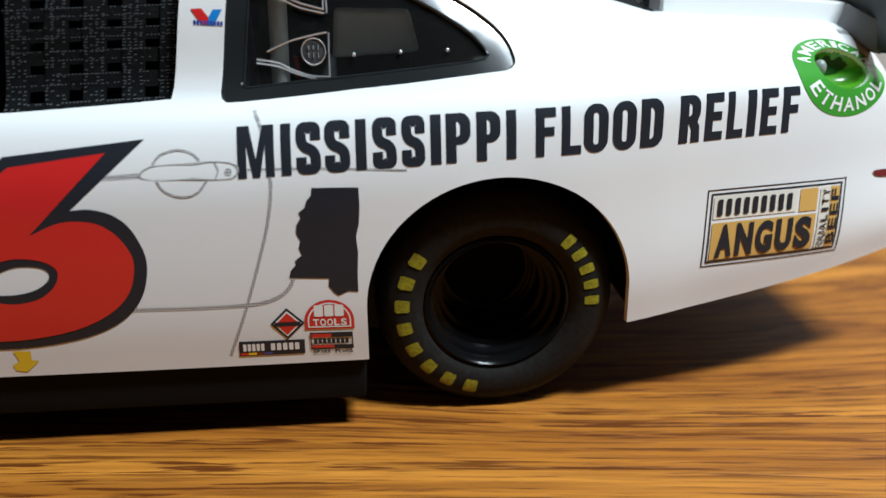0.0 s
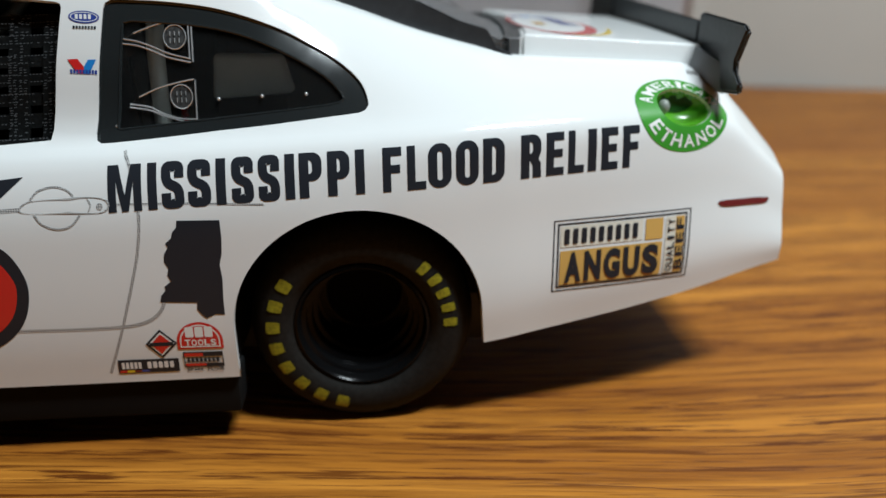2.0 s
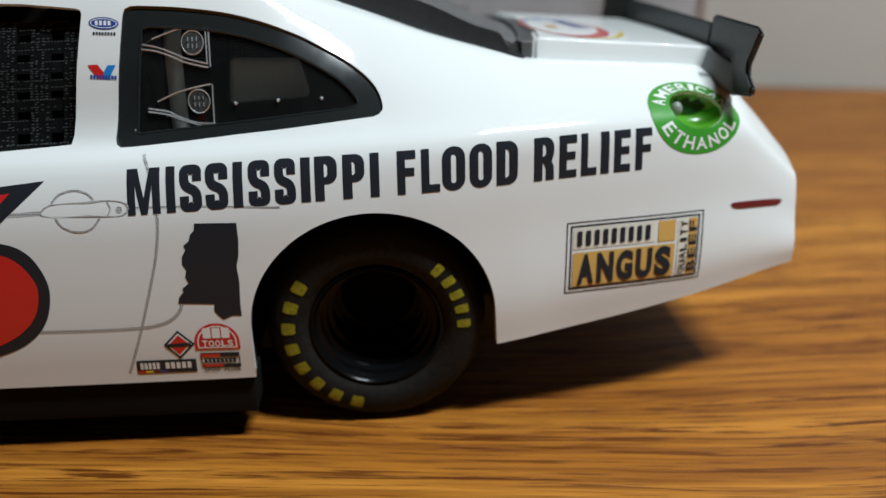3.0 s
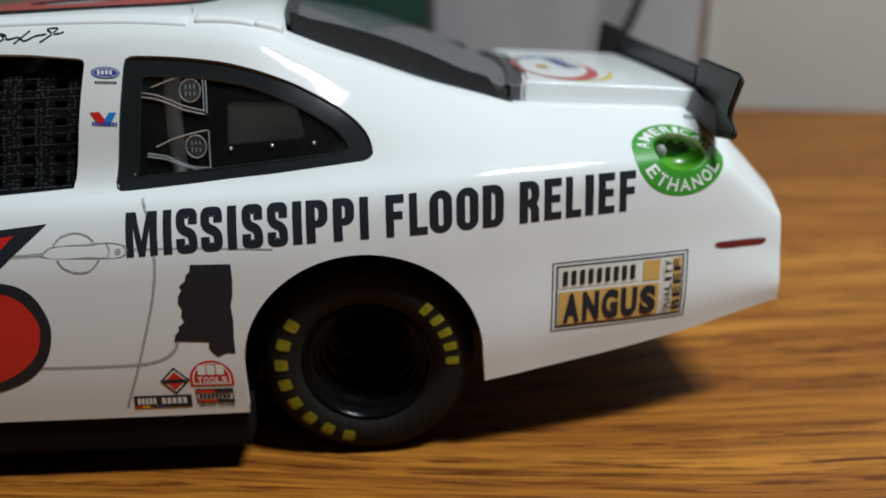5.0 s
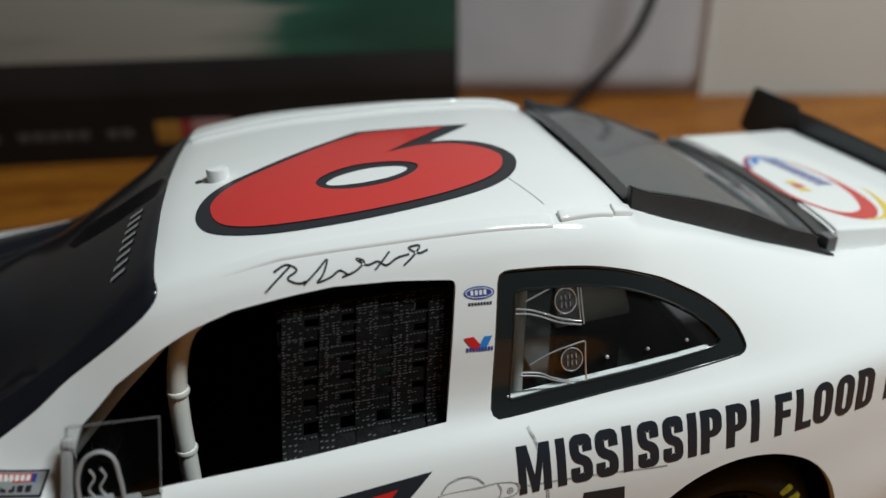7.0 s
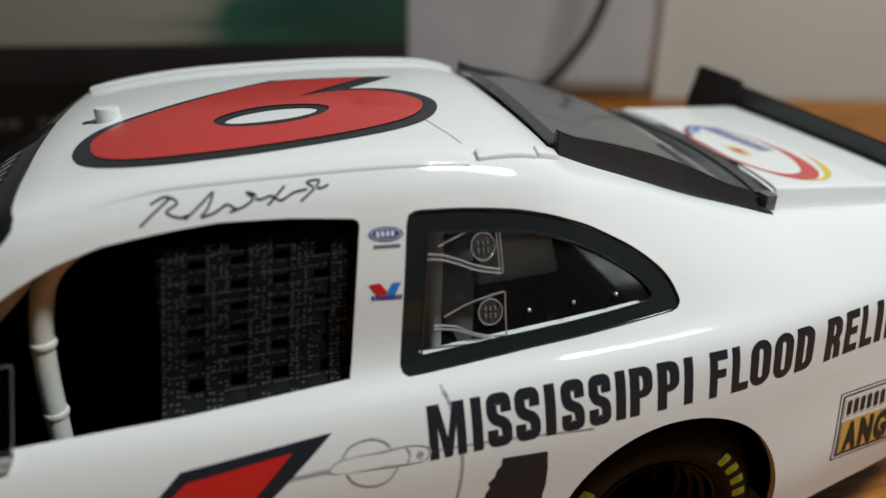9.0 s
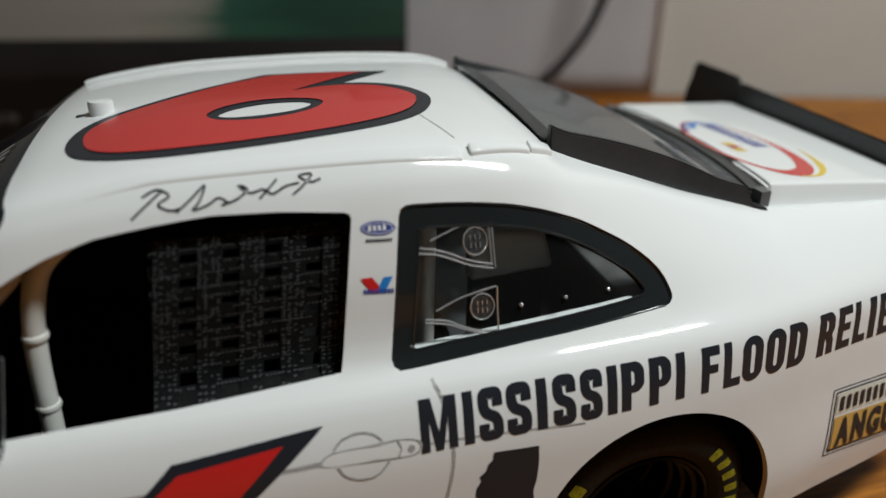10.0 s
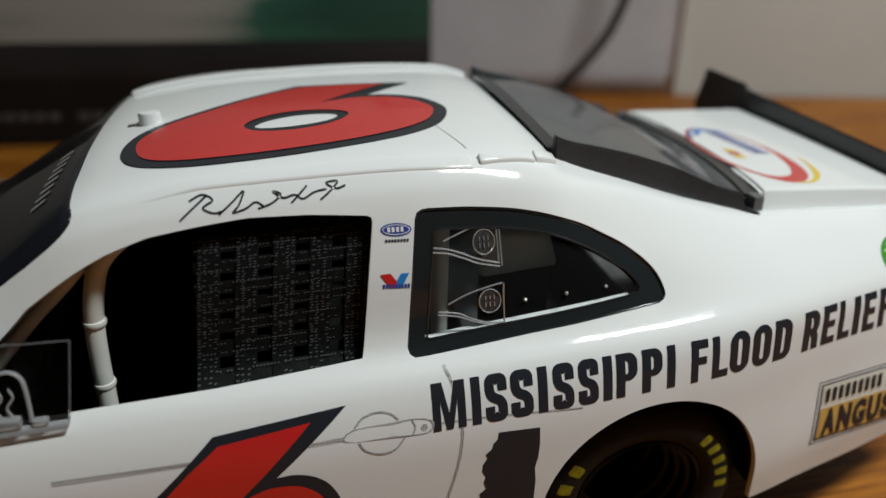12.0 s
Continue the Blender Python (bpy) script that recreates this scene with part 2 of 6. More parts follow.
RUBBER = grained(material("tyre_rubber", (0.014, 0.014, 0.014), 0.6, spec=0.1), (0.012, 0.0118, 0.011), (0.020, 0.0195, 0.018), 1500, 0.2, (0.5, 0.68))
HUB = material("matt_black_hub", (0.004, 0.004, 0.004), 0.7, spec=0.05)
RIM = material("black_rim_enamel", (0.004, 0.004, 0.0042), 0.2, spec=0.13)
RED = material("red_print", (0.62, 0.022, 0.020), 0.25, coat=0.6)
INK = material("black_print", (0.020, 0.023, 0.030), 0.32, coat=0.12, spec=0.25)
PRINT_GREY = material("grey_print", (0.36, 0.36, 0.36), 0.3, coat=0.5)
dots = node(PRINT_GREY, "ShaderNodeTexChecker", Scale=5200.0, Color1=(0.20, 0.20, 0.20, 1), Color2=(0.56, 0.56, 0.55, 1))
dots_at = coords(PRINT_GREY)
dots_at.inputs["Rotation"].default_value = (0, radians(45), 0)
link(PRINT_GREY, dots_at, "Vector", dots, "Vector")
link(PRINT_GREY, dots, "Color", shader(PRINT_GREY), "Base Color")
YELLOW = grained(material("yellow_tyre_print", (0.55, 0.47, 0.02), 0.6), (0.17, 0.158, 0.004), (0.36, 0.335, 0.011), 2500)
TAN = material("tan_print", (0.62, 0.37, 0.10), 0.5, spec=0.2)
CREAM = material("cream_print", (0.72, 0.68, 0.58), 0.5, spec=0.2)
WHITE_PRINT = material("white_print", (0.82, 0.82, 0.80), 0.3, coat=0.5)
GREEN = material("green_print", (0.055, 0.30, 0.030), 0.25, coat=0.6)
BLUE = material("blue_print", (0.03, 0.06, 0.30), 0.3, coat=0.5)
SKY_BLUE = material("light_blue_print", (0.02, 0.22, 0.62), 0.3, coat=0.5)
YELLOW_PRINT = material("yellow_print", (0.80, 0.56, 0.02), 0.3, coat=0.5)
SILVER_PRINT = material("silver_print", (0.45, 0.46, 0.47), 0.3, 0.4)
# lighter than BORDER: the wall's reflection in the corner is put into this grey
POST = material("grey_window_corner", (0.11, 0.115, 0.12), 0.35)
NOZZLE = material("grey_green_plastic", (0.26, 0.29, 0.26), 0.35)
MAROON = material("maroon_lens", (0.16, 0.02, 0.02), 0.2, coat=0.6)
CAGE = grained(material("cage_grey_white", (0.7, 0.7, 0.65), 0.4), (0.66, 0.66, 0.61), (0.76, 0.76, 0.71), 400)
CLEAR = thin_clear("clear_plastic")
MILKY = thin_clear("milky_clear_plastic", haze=0.09)
FROST = thin_clear("frosted_plastic", haze=0.32)
# the faint white haze of this pane stands in for room reflections
HAZED = thin_clear("reflection_haze_plastic", (0.94, 0.96, 0.96), haze=0.004)
TINTED = thin_clear("tinted_plastic", (0.60, 0.575, 0.55), haze=0.15)
shader(TINTED).inputs["Transmission Weight"].default_value = 0.80


# ---- building helpers ----
def mesh_object(name, verts, faces, mat, smooth=True, inks=None):
    me = bpy.data.meshes.new(name)
    me.from_pydata([tuple(v) for v in verts], [], [tuple(f) for f in faces])
    for m in (mat if isinstance(mat, (list, tuple)) else [mat]):
        me.materials.append(m)
    if inks is not None:
        me.polygons.foreach_set("material_index", inks)
    if smooth:
        me.polygons.foreach_set("use_smooth", [True] * len(me.polygons))
    me.update()
    return new(name, me)


def under(ob, parent, label="", kind=""):
    ob.parent = parent
    return tagged(ob, label, kind=kind)


def part(name, bm, mat, parent, label="", smooth=True):
    me = bpy.data.meshes.new(name)
    bm.to_mesh(me)
    bm.free()
    for m in (mat if isinstance(mat, (list, tuple)) else [mat]):
        me.materials.append(m)
    if smooth:
        me.polygons.foreach_set("use_smooth", [True] * len(me.polygons))
        me.set_sharp_from_angle(angle=radians(38))
    return under(new(name, me), parent, label)


def inside(pts, seg):
    """Which points lie inside the closed outlines made of the segments (n, 2, 2)."""
    out = np.zeros(len(pts), bool)
    px, py = pts[:, 0], pts[:, 1]
    for (ax, ay), (bx, by) in seg:
        if ay == by:
            continue
        hit = (ay > py) != (by > py)
        out ^= hit & (px < (bx - ax) * (py - ay) / (by - ay) + ax)
    return out


def loop_segments(loop, step):
    pts = []
    for a, b in zip(loop, list(loop[1:]) + [loop[0]]):
        a, b = np.array(a, float), np.array(b, float)
        n = max(1, int(math.ceil(np.linalg.norm(b - a) / step)))
        pts += [a + (b - a) * k / n for k in range(n)]
    pts = np.array(pts)
    return np.stack([pts, np.roll(pts, -1, 0)], 1)


def away_from(pts, seg, least):
    """Which points keep at least that distance from every segment."""
    a, d = seg[:, 0], seg[:, 1] - seg[:, 0]
    size = np.maximum((d ** 2).sum(1), 1e-12)
    keep = np.ones(len(pts), bool)
    for i in range(0, len(pts), 2000):
        q = pts[i:i + 2000, None, :] - a[None]
        s = np.clip((q * d[None]).sum(2) / size, 0, 1)
        keep[i:i + 2000] = (((q - s[..., None] * d[None]) ** 2).sum(2) > least * least).all(1)
    return keep


def tiling(seg, step, squash=1.0):
    """Triangles that fill the outlines given as segments: points (n, 2) and index triples. squash: how much finer along y."""
    from mathutils import geometry
    ends = seg.reshape(-1, 2)
    low, high = ends.min(0), ends.max(0)
    gx, gy = np.meshgrid(np.arange(low[0] + step * 0.5, high[0], step), np.arange(low[1] + step * squash * 0.5, high[1], step * squash))
    grid = np.stack([gx.ravel(), gy.ravel()], 1)
    grid[::2, 0] += step * 0.11
    if len(grid):
        grid = grid[inside(grid, seg)]
    if len(grid):
        grid = grid[away_from(grid, seg, 0.34 * step * min(1.0, squash))]
    pts = np.concatenate([ends, grid]) if len(grid) else ends
    edges = [(2 * i, 2 * i + 1) for i in range(len(seg))]
    scaled = pts / (1, squash)
    vs, _, fs, _, _, _ = geometry.delaunay_2d_cdt([Vector(p) for p in scaled.tolist()], edges, [], 0, 1e-5)
    vs = np.array([tuple(v) for v in vs]) * (1, squash)
    fs = np.array([f for f in fs if len(f) == 3])
    keep = inside(vs[fs].mean(1), seg)
    fs = fs[keep]
    a, b, c = vs[fs[:, 0]], vs[fs[:, 1]], vs[fs[:, 2]]
    turn = (b[:, 0] - a[:, 0]) * (c[:, 1] - a[:, 1]) - (b[:, 1] - a[:, 1]) * (c[:, 0] - a[:, 0])
    fs[turn < 0] = fs[turn < 0][:, ::-1]
    # flat slivers along straight outlines would spoil the shading
    longest = np.maximum(np.maximum(((a - b) ** 2).sum(1), ((b - c) ** 2).sum(1)), ((c - a) ** 2).sum(1))
    fs = fs[np.abs(turn) > 0.002 * longest]
    used = np.unique(fs)
    back = np.full(len(vs), -1)
    back[used] = np.arange(len(used))
    return vs[used], back[fs]


def normals_of(v, f):
    n = np.zeros_like(v)
    fn = np.cross(v[f[:, 1]] - v[f[:, 0]], v[f[:, 2]] - v[f[:, 0]])
    for k in range(3):
        np.add.at(n, f[:, k], fn)
    return n / (np.linalg.norm(n, axis=1)[:, None] + 1e-12)


def thickened(v, f, depth):
    """A sheet with a back `depth` mm behind it and a rim: vertices, faces, and 0, 1, 2 for front, back, rim."""
    n = normals_of(v, f)
    count = len(v)
    edges = np.concatenate([f[:, [0, 1]], f[:, [1, 2]], f[:, [2, 0]]])
    have = {(a, b) for a, b in edges.tolist()}
    border = [(a, b) for a, b in have if (b, a) not in have]
    verts = np.concatenate([v, v - n * depth])
    faces = [tuple(t) for t in f.tolist()] + [tuple(t[::-1] + count) for t in f]
    inks = [0] * len(f) + [1] * len(f)
    rim = sorted({a for e in border for a in e})
    at = {a: 2 * count + 2 * i for i, a in enumerate(rim)}
    verts = np.concatenate([verts] + [np.stack([verts[a], verts[a + count]]) for a in rim])
    for a, b in border:
        faces.append((at[b], at[a], at[a] + 1, at[b] + 1))
        inks.append(2)
    return verts, faces, inks


def on_side(p, lift=0.0):
    """Places (x, z) points on the driver's side of the skin, `lift` mm proud."""
    p = np.asarray(p, float)
    v = v_at_height(p[:, 0], p[:, 1])
    a = skin(p[:, 0], v)
    du, dv = skin(p[:, 0] + 0.3, v) - skin(p[:, 0] - 0.3, v), skin(p[:, 0], v + 0.05) - skin(p[:, 0], v - 0.05)
    n = np.cross(du, dv)
    return a + n / np.linalg.norm(n, axis=1)[:, None] * lift


def on_top(p, lift=0.0):
    """Places (x, y) points on the top of the skin."""
    p = np.asarray(p, float)
    a = skin(p[:, 0], v_at_width(p[:, 0], from_middle(p[:, 0], p[:, 1])))
    return np.stack([a[:, 0], p[:, 1], a[:, 2] + lift], 1)


def patch(xc, zc, lean=0.0):
    """Places (along, up) millimetres about the point (xc, zc) of the side, laid along the curved skin."""
    vc = v_at_height([xc], [zc])[0]
    vv = np.linspace(0, 10.9, 400)
    q = skin(np.full(400, xc), vv)
    arc = np.concatenate([[0], np.cumsum(np.linalg.norm(np.diff(q, axis=0), axis=1))])
    mid = np.interp(vc, vv, arc)
    c, s = math.cos(radians(lean)), math.sin(radians(lean))

    def place(p, lift=0.0):
        p = np.asarray(p, float)
        x, b = xc + p[:, 0] * c - p[:, 1] * s, p[:, 0] * s + p[:, 1] * c
        v = np.interp(mid + b, arc, vv)
        a = skin(x, v)
        n = np.cross(skin(x + 0.3, v) - skin(x - 0.3, v), skin(x, v + 0.05) - skin(x, v - 0.05))
        return a + n / np.linalg.norm(n, axis=1)[:, None] * lift
    return place


def plump(p, f):
    """The triangles without needles, which would spoil the shading."""
    a, b, c = p[f[:, 0]], p[f[:, 1]], p[f[:, 2]]
    area = np.abs((b[:, 0] - a[:, 0]) * (c[:, 1] - a[:, 1]) - (b[:, 1] - a[:, 1]) * (c[:, 0] - a[:, 0]))
    longest = np.maximum(np.maximum(((a - b) ** 2).sum(1), ((b - c) ** 2).sum(1)), ((c - a) ** 2).sum(1))
    return f[area > 0.012 * longest]


def decal(name, segs, mat, parent, label="", place=on_side, lift=0.06, step=1.2):
    """A printed shape laid on the skin."""
    seg = np.concatenate(segs) if isinstance(segs, list) else segs
    p, f = tiling(seg, step)
    f = plump(p, f)
    ob = mesh_object(name, place(p, lift) * MM, f, mat)
    return under(ob, parent, label)


def strip_loop(points, width):
    """The outline of a drawn line of that width through points."""
    p = np.array(points, float)
    d = np.gradient(p, axis=0)
    n = np.stack([-d[:, 1], d[:, 0]], 1) / np.linalg.norm(d, axis=1)[:, None] * width / 2
    return [tuple(q) for q in np.concatenate([p - n, (p + n)[::-1]])]


def smooth_line(points, per=6):
    """More points along a smooth curve through the given ones."""
    p = np.array(points, float)
    p = np.concatenate([2 * p[:1] - p[1:2], p, 2 * p[-1:] - p[-2:-1]])
    out = []
    for i in range(1, len(p) - 2):
        for k in range(per):
            s = k / per
            a, b, c, d = p[i - 1:i + 3]
            out.append(0.5 * (2 * b + (c - a) * s + (2 * a - 5 * b + 4 * c - d) * s * s + (3 * b - a - 3 * c + d) * s ** 3))
    out.append(p[-2])
    return [tuple(q) for q in out]


def smooth_ring(points, per=5):
    p = [np.array(q, float) for q in points]
    out = []
    for i in range(len(p)):
        a, b, c, d = p[i - 1], p[i], p[(i + 1) % len(p)], p[(i + 2) % len(p)]
        for k in range(per):
            s = k / per
            out.append(tuple(0.5 * (2 * b + (c - a) * s + (2 * a - 5 * b + 4 * c - d) * s * s + (3 * b - a - 3 * c + d) * s ** 3)))
    return out


def ellipse(cx, cy, rx, ry, turn=0.0, n=48):
    c, s = math.cos(radians(turn)), math.sin(radians(turn))
    return [(cx + rx * math.cos(a) * c - ry * math.sin(a) * s, cy + rx * math.cos(a) * s + ry * math.sin(a) * c)
            for a in (2 * math.pi * k / n for k in range(n))]


def letter(char, bold=0.034):
    """A letter of the built-in font, emboldened, filling a box of 1 by 1. Points (n, 2) and triangles."""
    cu = bpy.data.curves.new("word", "FONT")
    cu.body, cu.resolution_u, cu.offset = char, 6, bold
    ob = bpy.data.objects.new("word", cu)
    me = bpy.data.meshes.new_from_object(ob)
    bm = bmesh.new()
    bm.from_mesh(me)
    bmesh.ops.remove_doubles(bm, verts=bm.verts, dist=1e-5)
    for _ in range(4):
        long_edges = [e for e in bm.edges if e.calc_length() > 0.16]
        if not long_edges:
            break
        bmesh.ops.subdivide_edges(bm, edges=long_edges, cuts=1)
        bmesh.ops.triangulate(bm, faces=bm.faces)
    bmesh.ops.triangulate(bm, faces=bm.faces)
    bm.verts.index_update()
    p = np.array([v.co[:2] for v in bm.verts])
    f = np.array([[v.index for v in q.verts] for q in bm.faces])
    bm.free()
    bpy.data.objects.remove(ob)
    bpy.data.meshes.remove(me)
    bpy.data.curves.remove(cu)
    low, high = p.min(0), p.max(0)
    p = (p - low) / (high - low)
    a, b, c = p[f[:, 0]], p[f[:, 1]], p[f[:, 2]]
    turn = (b[:, 0] - a[:, 0]) * (c[:, 1] - a[:, 1]) - (b[:, 1] - a[:, 1]) * (c[:, 0] - a[:, 0])
    f[turn < 0] = f[turn < 0][:, ::-1]
    return p, f


def glyph(char, w, h):
    """A heavy condensed capital w by h mm, as points in a box of 1 by 1 and triangles."""
    t, u = min(1.08, w * 0.43), 0.92
    bar = h * 0.52

    def block(x0, x1, z0, z1):
        return [(x0, z0), (x1, z0), (x1, z1), (x0, z1)]

    def bowl(x0, x1, z0, z1, r):
        """A block whose right-hand corners are round."""
        r = min(r, (z1 - z0) / 2, x1 - x0)
        turn = np.linspace(0, math.pi / 2, 7)
        return ([(x0, z0)] + [(x1 - r + r * math.sin(a), z0 + r - r * math.cos(a)) for a in turn]
                + [(x1 - r + r * math.cos(a), z1 - r + r * math.sin(a)) for a in turn] + [(x0, z1)])

    def loop(x0, x1, z0, z1, r):
        """A block with four round corners."""
        r = min(r, (z1 - z0) / 2, (x1 - x0) / 2)
        out = []
        for cx, cz, first in ((x1 - r, z0 + r, -90), (x1 - r, z1 - r, 0), (x0 + r, z1 - r, 90), (x0 + r, z0 + r, 180)):
            out += [(cx + r * math.cos(radians(first + 15 * k)), cz + r * math.sin(radians(first + 15 * k))) for k in range(7)]
        return out
    if char == "I":
        rings = [block(0, w, 0, h)]
    elif char == "L":
        rings = [[(0, 0), (w, 0), (w, u), (t, u), (t, h), (0, h)]]
    elif char == "F":
        rings = [[(0, 0), (t, 0), (t, bar - u / 2), (w * 0.92, bar - u / 2), (w * 0.92, bar + u / 2), (t, bar + u / 2), (t, h - u), (w, h - u), (w, h), (0, h)]]
    elif char == "E":
        rings = [[(0, 0), (w, 0), (w, u), (t, u), (t, bar - u / 2), (w * 0.92, bar - u / 2), (w * 0.92, bar + u / 2), (t, bar + u / 2), (t, h - u), (w, h - u), (w, h), (0, h)]]
    elif char == "O":
        rings = [loop(0, w, 0, h, w * 0.46), loop(t * 0.98, w - t * 0.98, u * 0.9, h - u * 0.9, w * 0.2)]
    elif char == "D":
        rings = [bowl(0, w, 0, h, w * 0.45), bowl(t, w - t * 0.98, u * 0.9, h - u * 0.9, w * 0.2)]
    elif char == "P":
        rings = [[(0, 0), (t, 0)] + [(t, h * 0.38)] + bowl(t, w, h * 0.38, h, w * 0.42)[1:-1] + [(0, h)], bowl(t, w - t, h * 0.38 + u * 0.85, h - u * 0.85, w * 0.2)]
    elif char == "R":
        curve = bowl(t, w * 0.98, h * 0.42, h, w * 0.42)[1:-1]
        leg = [(t, 0), (t, h * 0.40), (t + 0.12, h * 0.40), (w - t * 1.02, h * 0.28), (w - t, 0), (w, 0), (w * 0.97, h * 0.33), (w * 0.86, h * 0.44)]
        rings = [[(0, 0)] + leg + [q for q in curve if q[0] > w * 0.86 or q[1] > h * 0.6] + [(0, h)], bowl(t, w - t, h * 0.42 + u * 0.8, h - u * 0.85, w * 0.2)]
    elif char == "S":
        s = 0.5 * t
        line = [(w - s, h * 0.66), (w - s * 1.02, h * 0.77), (w * 0.76, h - s * 1.05), (w * 0.5, h - s * 0.9), (w * 0.24, h - s * 1.05), (s, h * 0.77), (s * 1.1, h * 0.64), (w * 0.36, h * 0.54),
                (w * 0.64, h * 0.46), (w - s * 1.1, h * 0.36), (w - s, h * 0.23), (w * 0.76, s * 1.05), (w * 0.5, s * 0.9), (w * 0.24, s * 1.05), (s * 1.02, h * 0.23), (s, h * 0.34)]
        rings = [strip_loop(smooth_line(line, 4), t * 0.96)]
    else:
        rings = [[(x * w, z * h) for x, z in ((0, 0), (0, 1), (0.32, 1), (0.5, 0.36), (0.68, 1), (1, 1), (1, 0), (0.76, 0), (0.76, 0.66), (0.60, 0), (0.40, 0), (0.24, 0.66), (0.24, 0))]]
    p, f = tiling(np.concatenate([loop_segments(q, 0.7) for q in rings]), 0.8)
    return p / (w, h), plump(p, f)


def revolve(profile, n=64, axis="y"):
    """A bmesh of a profile of (radius, along) turned round the y axis."""
    bm = bmesh.new()
    rings = []
    for r, y in profile:
        rings.append([bm.verts.new((r * MM * math.cos(2 * math.pi * k / n), y * MM, r * MM * math.sin(2 * math.pi * k / n))) for k in range(n)])
    for a, b in zip(rings, rings[1:]):
        for k in range(n):
            bm.faces.new((a[k], a[(k + 1) % n], b[(k + 1) % n], b[k]))
    bmesh.ops.recalc_face_normals(bm, faces=bm.faces)
    return bm


def tube(points, radius, n=12):
    """A bmesh of a round bar along points in mm."""
    bm = bmesh.new()
    p = [Vector(q) * MM for q in points]
    rings = []
    for i, q in enumerate(p):
        d = (p[min(i + 1, len(p) - 1)] - p[max(i - 1, 0)]).normalized()
        side = d.cross(Vector((0, 1, 0.01))).normalized() if abs(d.y) < 0.95 else d.cross(Vector((1, 0, 0))).normalized()
        up = side.cross(d)
        rings.append([bm.verts.new(q + (side * math.cos(2 * math.pi * k / n) + up * math.sin(2 * math.pi * k / n)) * radius * MM) for k in range(n)])
    for a, b in zip(rings, rings[1:]):
        for k in range(n):
            bm.faces.new((a[k], a[(k + 1) % n], b[(k + 1) % n], b[k]))
    bm.faces.new(rings[0][::-1])
    bm.faces.new(rings[-1])
    bmesh.ops.recalc_face_normals(bm, faces=bm.faces)
    return bm


def slab(corners_low, corners_high, bevel=0.3, segments=2):
    """A bmesh of a block between two four-cornered faces, in mm, with rounded edges."""
    bm = bmesh.new()
    a = [bm.verts.new(Vector(c) * MM) for c in corners_low]
    b = [bm.verts.new(Vector(c) * MM) for c in corners_high]
    bm.faces.new(a[::-1])
    bm.faces.new(b)
    for k in range(4):
        bm.faces.new((a[k], a[(k + 1) % 4], b[(k + 1) % 4], b[k]))
    bmesh.ops.recalc_face_normals(bm, faces=bm.faces)
    if bevel:
        bmesh.ops.bevel(bm, geom=bm.edges[:], offset=bevel * MM, segments=segments, affect="EDGES", profile=0.6)
    return bm


def box(x0, x1, y0, y1, z0, z1, bevel=0.3, segments=2):
    return slab([(x0, y0, z0), (x1, y0, z0), (x1, y1, z0), (x0, y1, z0)], [(x0, y0, z1), (x1, y0, z1), (x1, y1, z1), (x0, y1, z1)], bevel, segments)


# ---- the room ----
def wall(name, x0, x1, y0, y1, z0, z1, mat, label, category):
    bm = box(x0, x1, y0, y1, z0, z1, 0)
    me = bpy.data.meshes.new(name)
    bm.to_mesh(me)
    bm.free()
    me.materials.append(mat)
    return tagged(new(name, me), label, category, kind="structure")


WALL = grained(material("off_white_wall_paint", (0.62, 0.60, 0.56), 0.75), (0.50, 0.475, 0.43), (0.55, 0.525, 0.48), 12, 0.2)
CEILING = material("white_ceiling_paint", (0.75, 0.74, 0.72), 0.85)
FLOOR = grained(material("dark_carpet", (0.12, 0.10, 0.09), 0.95), (0.10, 0.085, 0.075), (0.15, 0.125, 0.11), 60, 0.3)

# the wall behind the table stands at an angle to the car
WALL_TURN = -14.0
turn = Matrix.Rotation(radians(WALL_TURN), 4, "Z")
back_spot = Vector((0.200, 0.2, 0))
wall_back = wall("wall_north", -1700, 1500, 0, 100, -760, 1600, WALL, "plain off-white painted wall behind the table", "wall")
wall_back.matrix_world = Matrix.Translation(back_spot) @ turn
for name, dims in (("wall_west", (-1800, -1700, -2300, 100)), ("wall_east", (1500, 1600, -2300, 100)), ("wall_south", (-1800, 1600, -2400, -2300))):
    w = wall(name, dims[0], dims[1], dims[2], dims[3], -760, 1600, WALL, "plain off-white painted wall of the room", "wall")
    w.matrix_world = Matrix.Translation(back_spot) @ turn
c = wall("ceiling", -1800, 1600, -2400, 100, 1600, 1700, CEILING, "plain white ceiling of the room", "ceiling")
c.matrix_world = Matrix.Translation(back_spot) @ turn
fl = wall("floor", -1800, 1600, -2400, 100, -860, -760, FLOOR, "dark carpeted floor of the room", "floor")
fl.matrix_world = Matrix.Translation(back_spot) @ turn

# the table: a veneered top on four legs
table = tagged(new("wooden_table"), "honey-coloured oak veneer table with dark open grain", "table")
table.matrix_world = Matrix.Translation(back_spot + Vector((0, 0, -0.76))) @ turn
top = part("tabletop", box(-1000, 700, -760, -2, 730, 760, 3), WOOD, table)
top.location = (0, 0, 0)
for x in (-940, 640):
    for y in (-710, -60):
        part("leg", box(x - 25, x + 25, y - 25, y + 25, 0, 730, 3), WOOD, table)

# ---- the car ----
car = tagged(new("model_race_car"), "white die-cast model stock car with a red number six", "model car")

V_CENTRE = 11.0
KV = 5.0                       # domain units for one step of v


def side_ring(points):
    """(x, z) points on the side as a ring in the skin's own (x, v) domain."""
    p = np.array(points)
    return [(a, b * KV) for a, b in zip(p[:, 0], v_at_height(p[:, 0], p[:, 1]))]


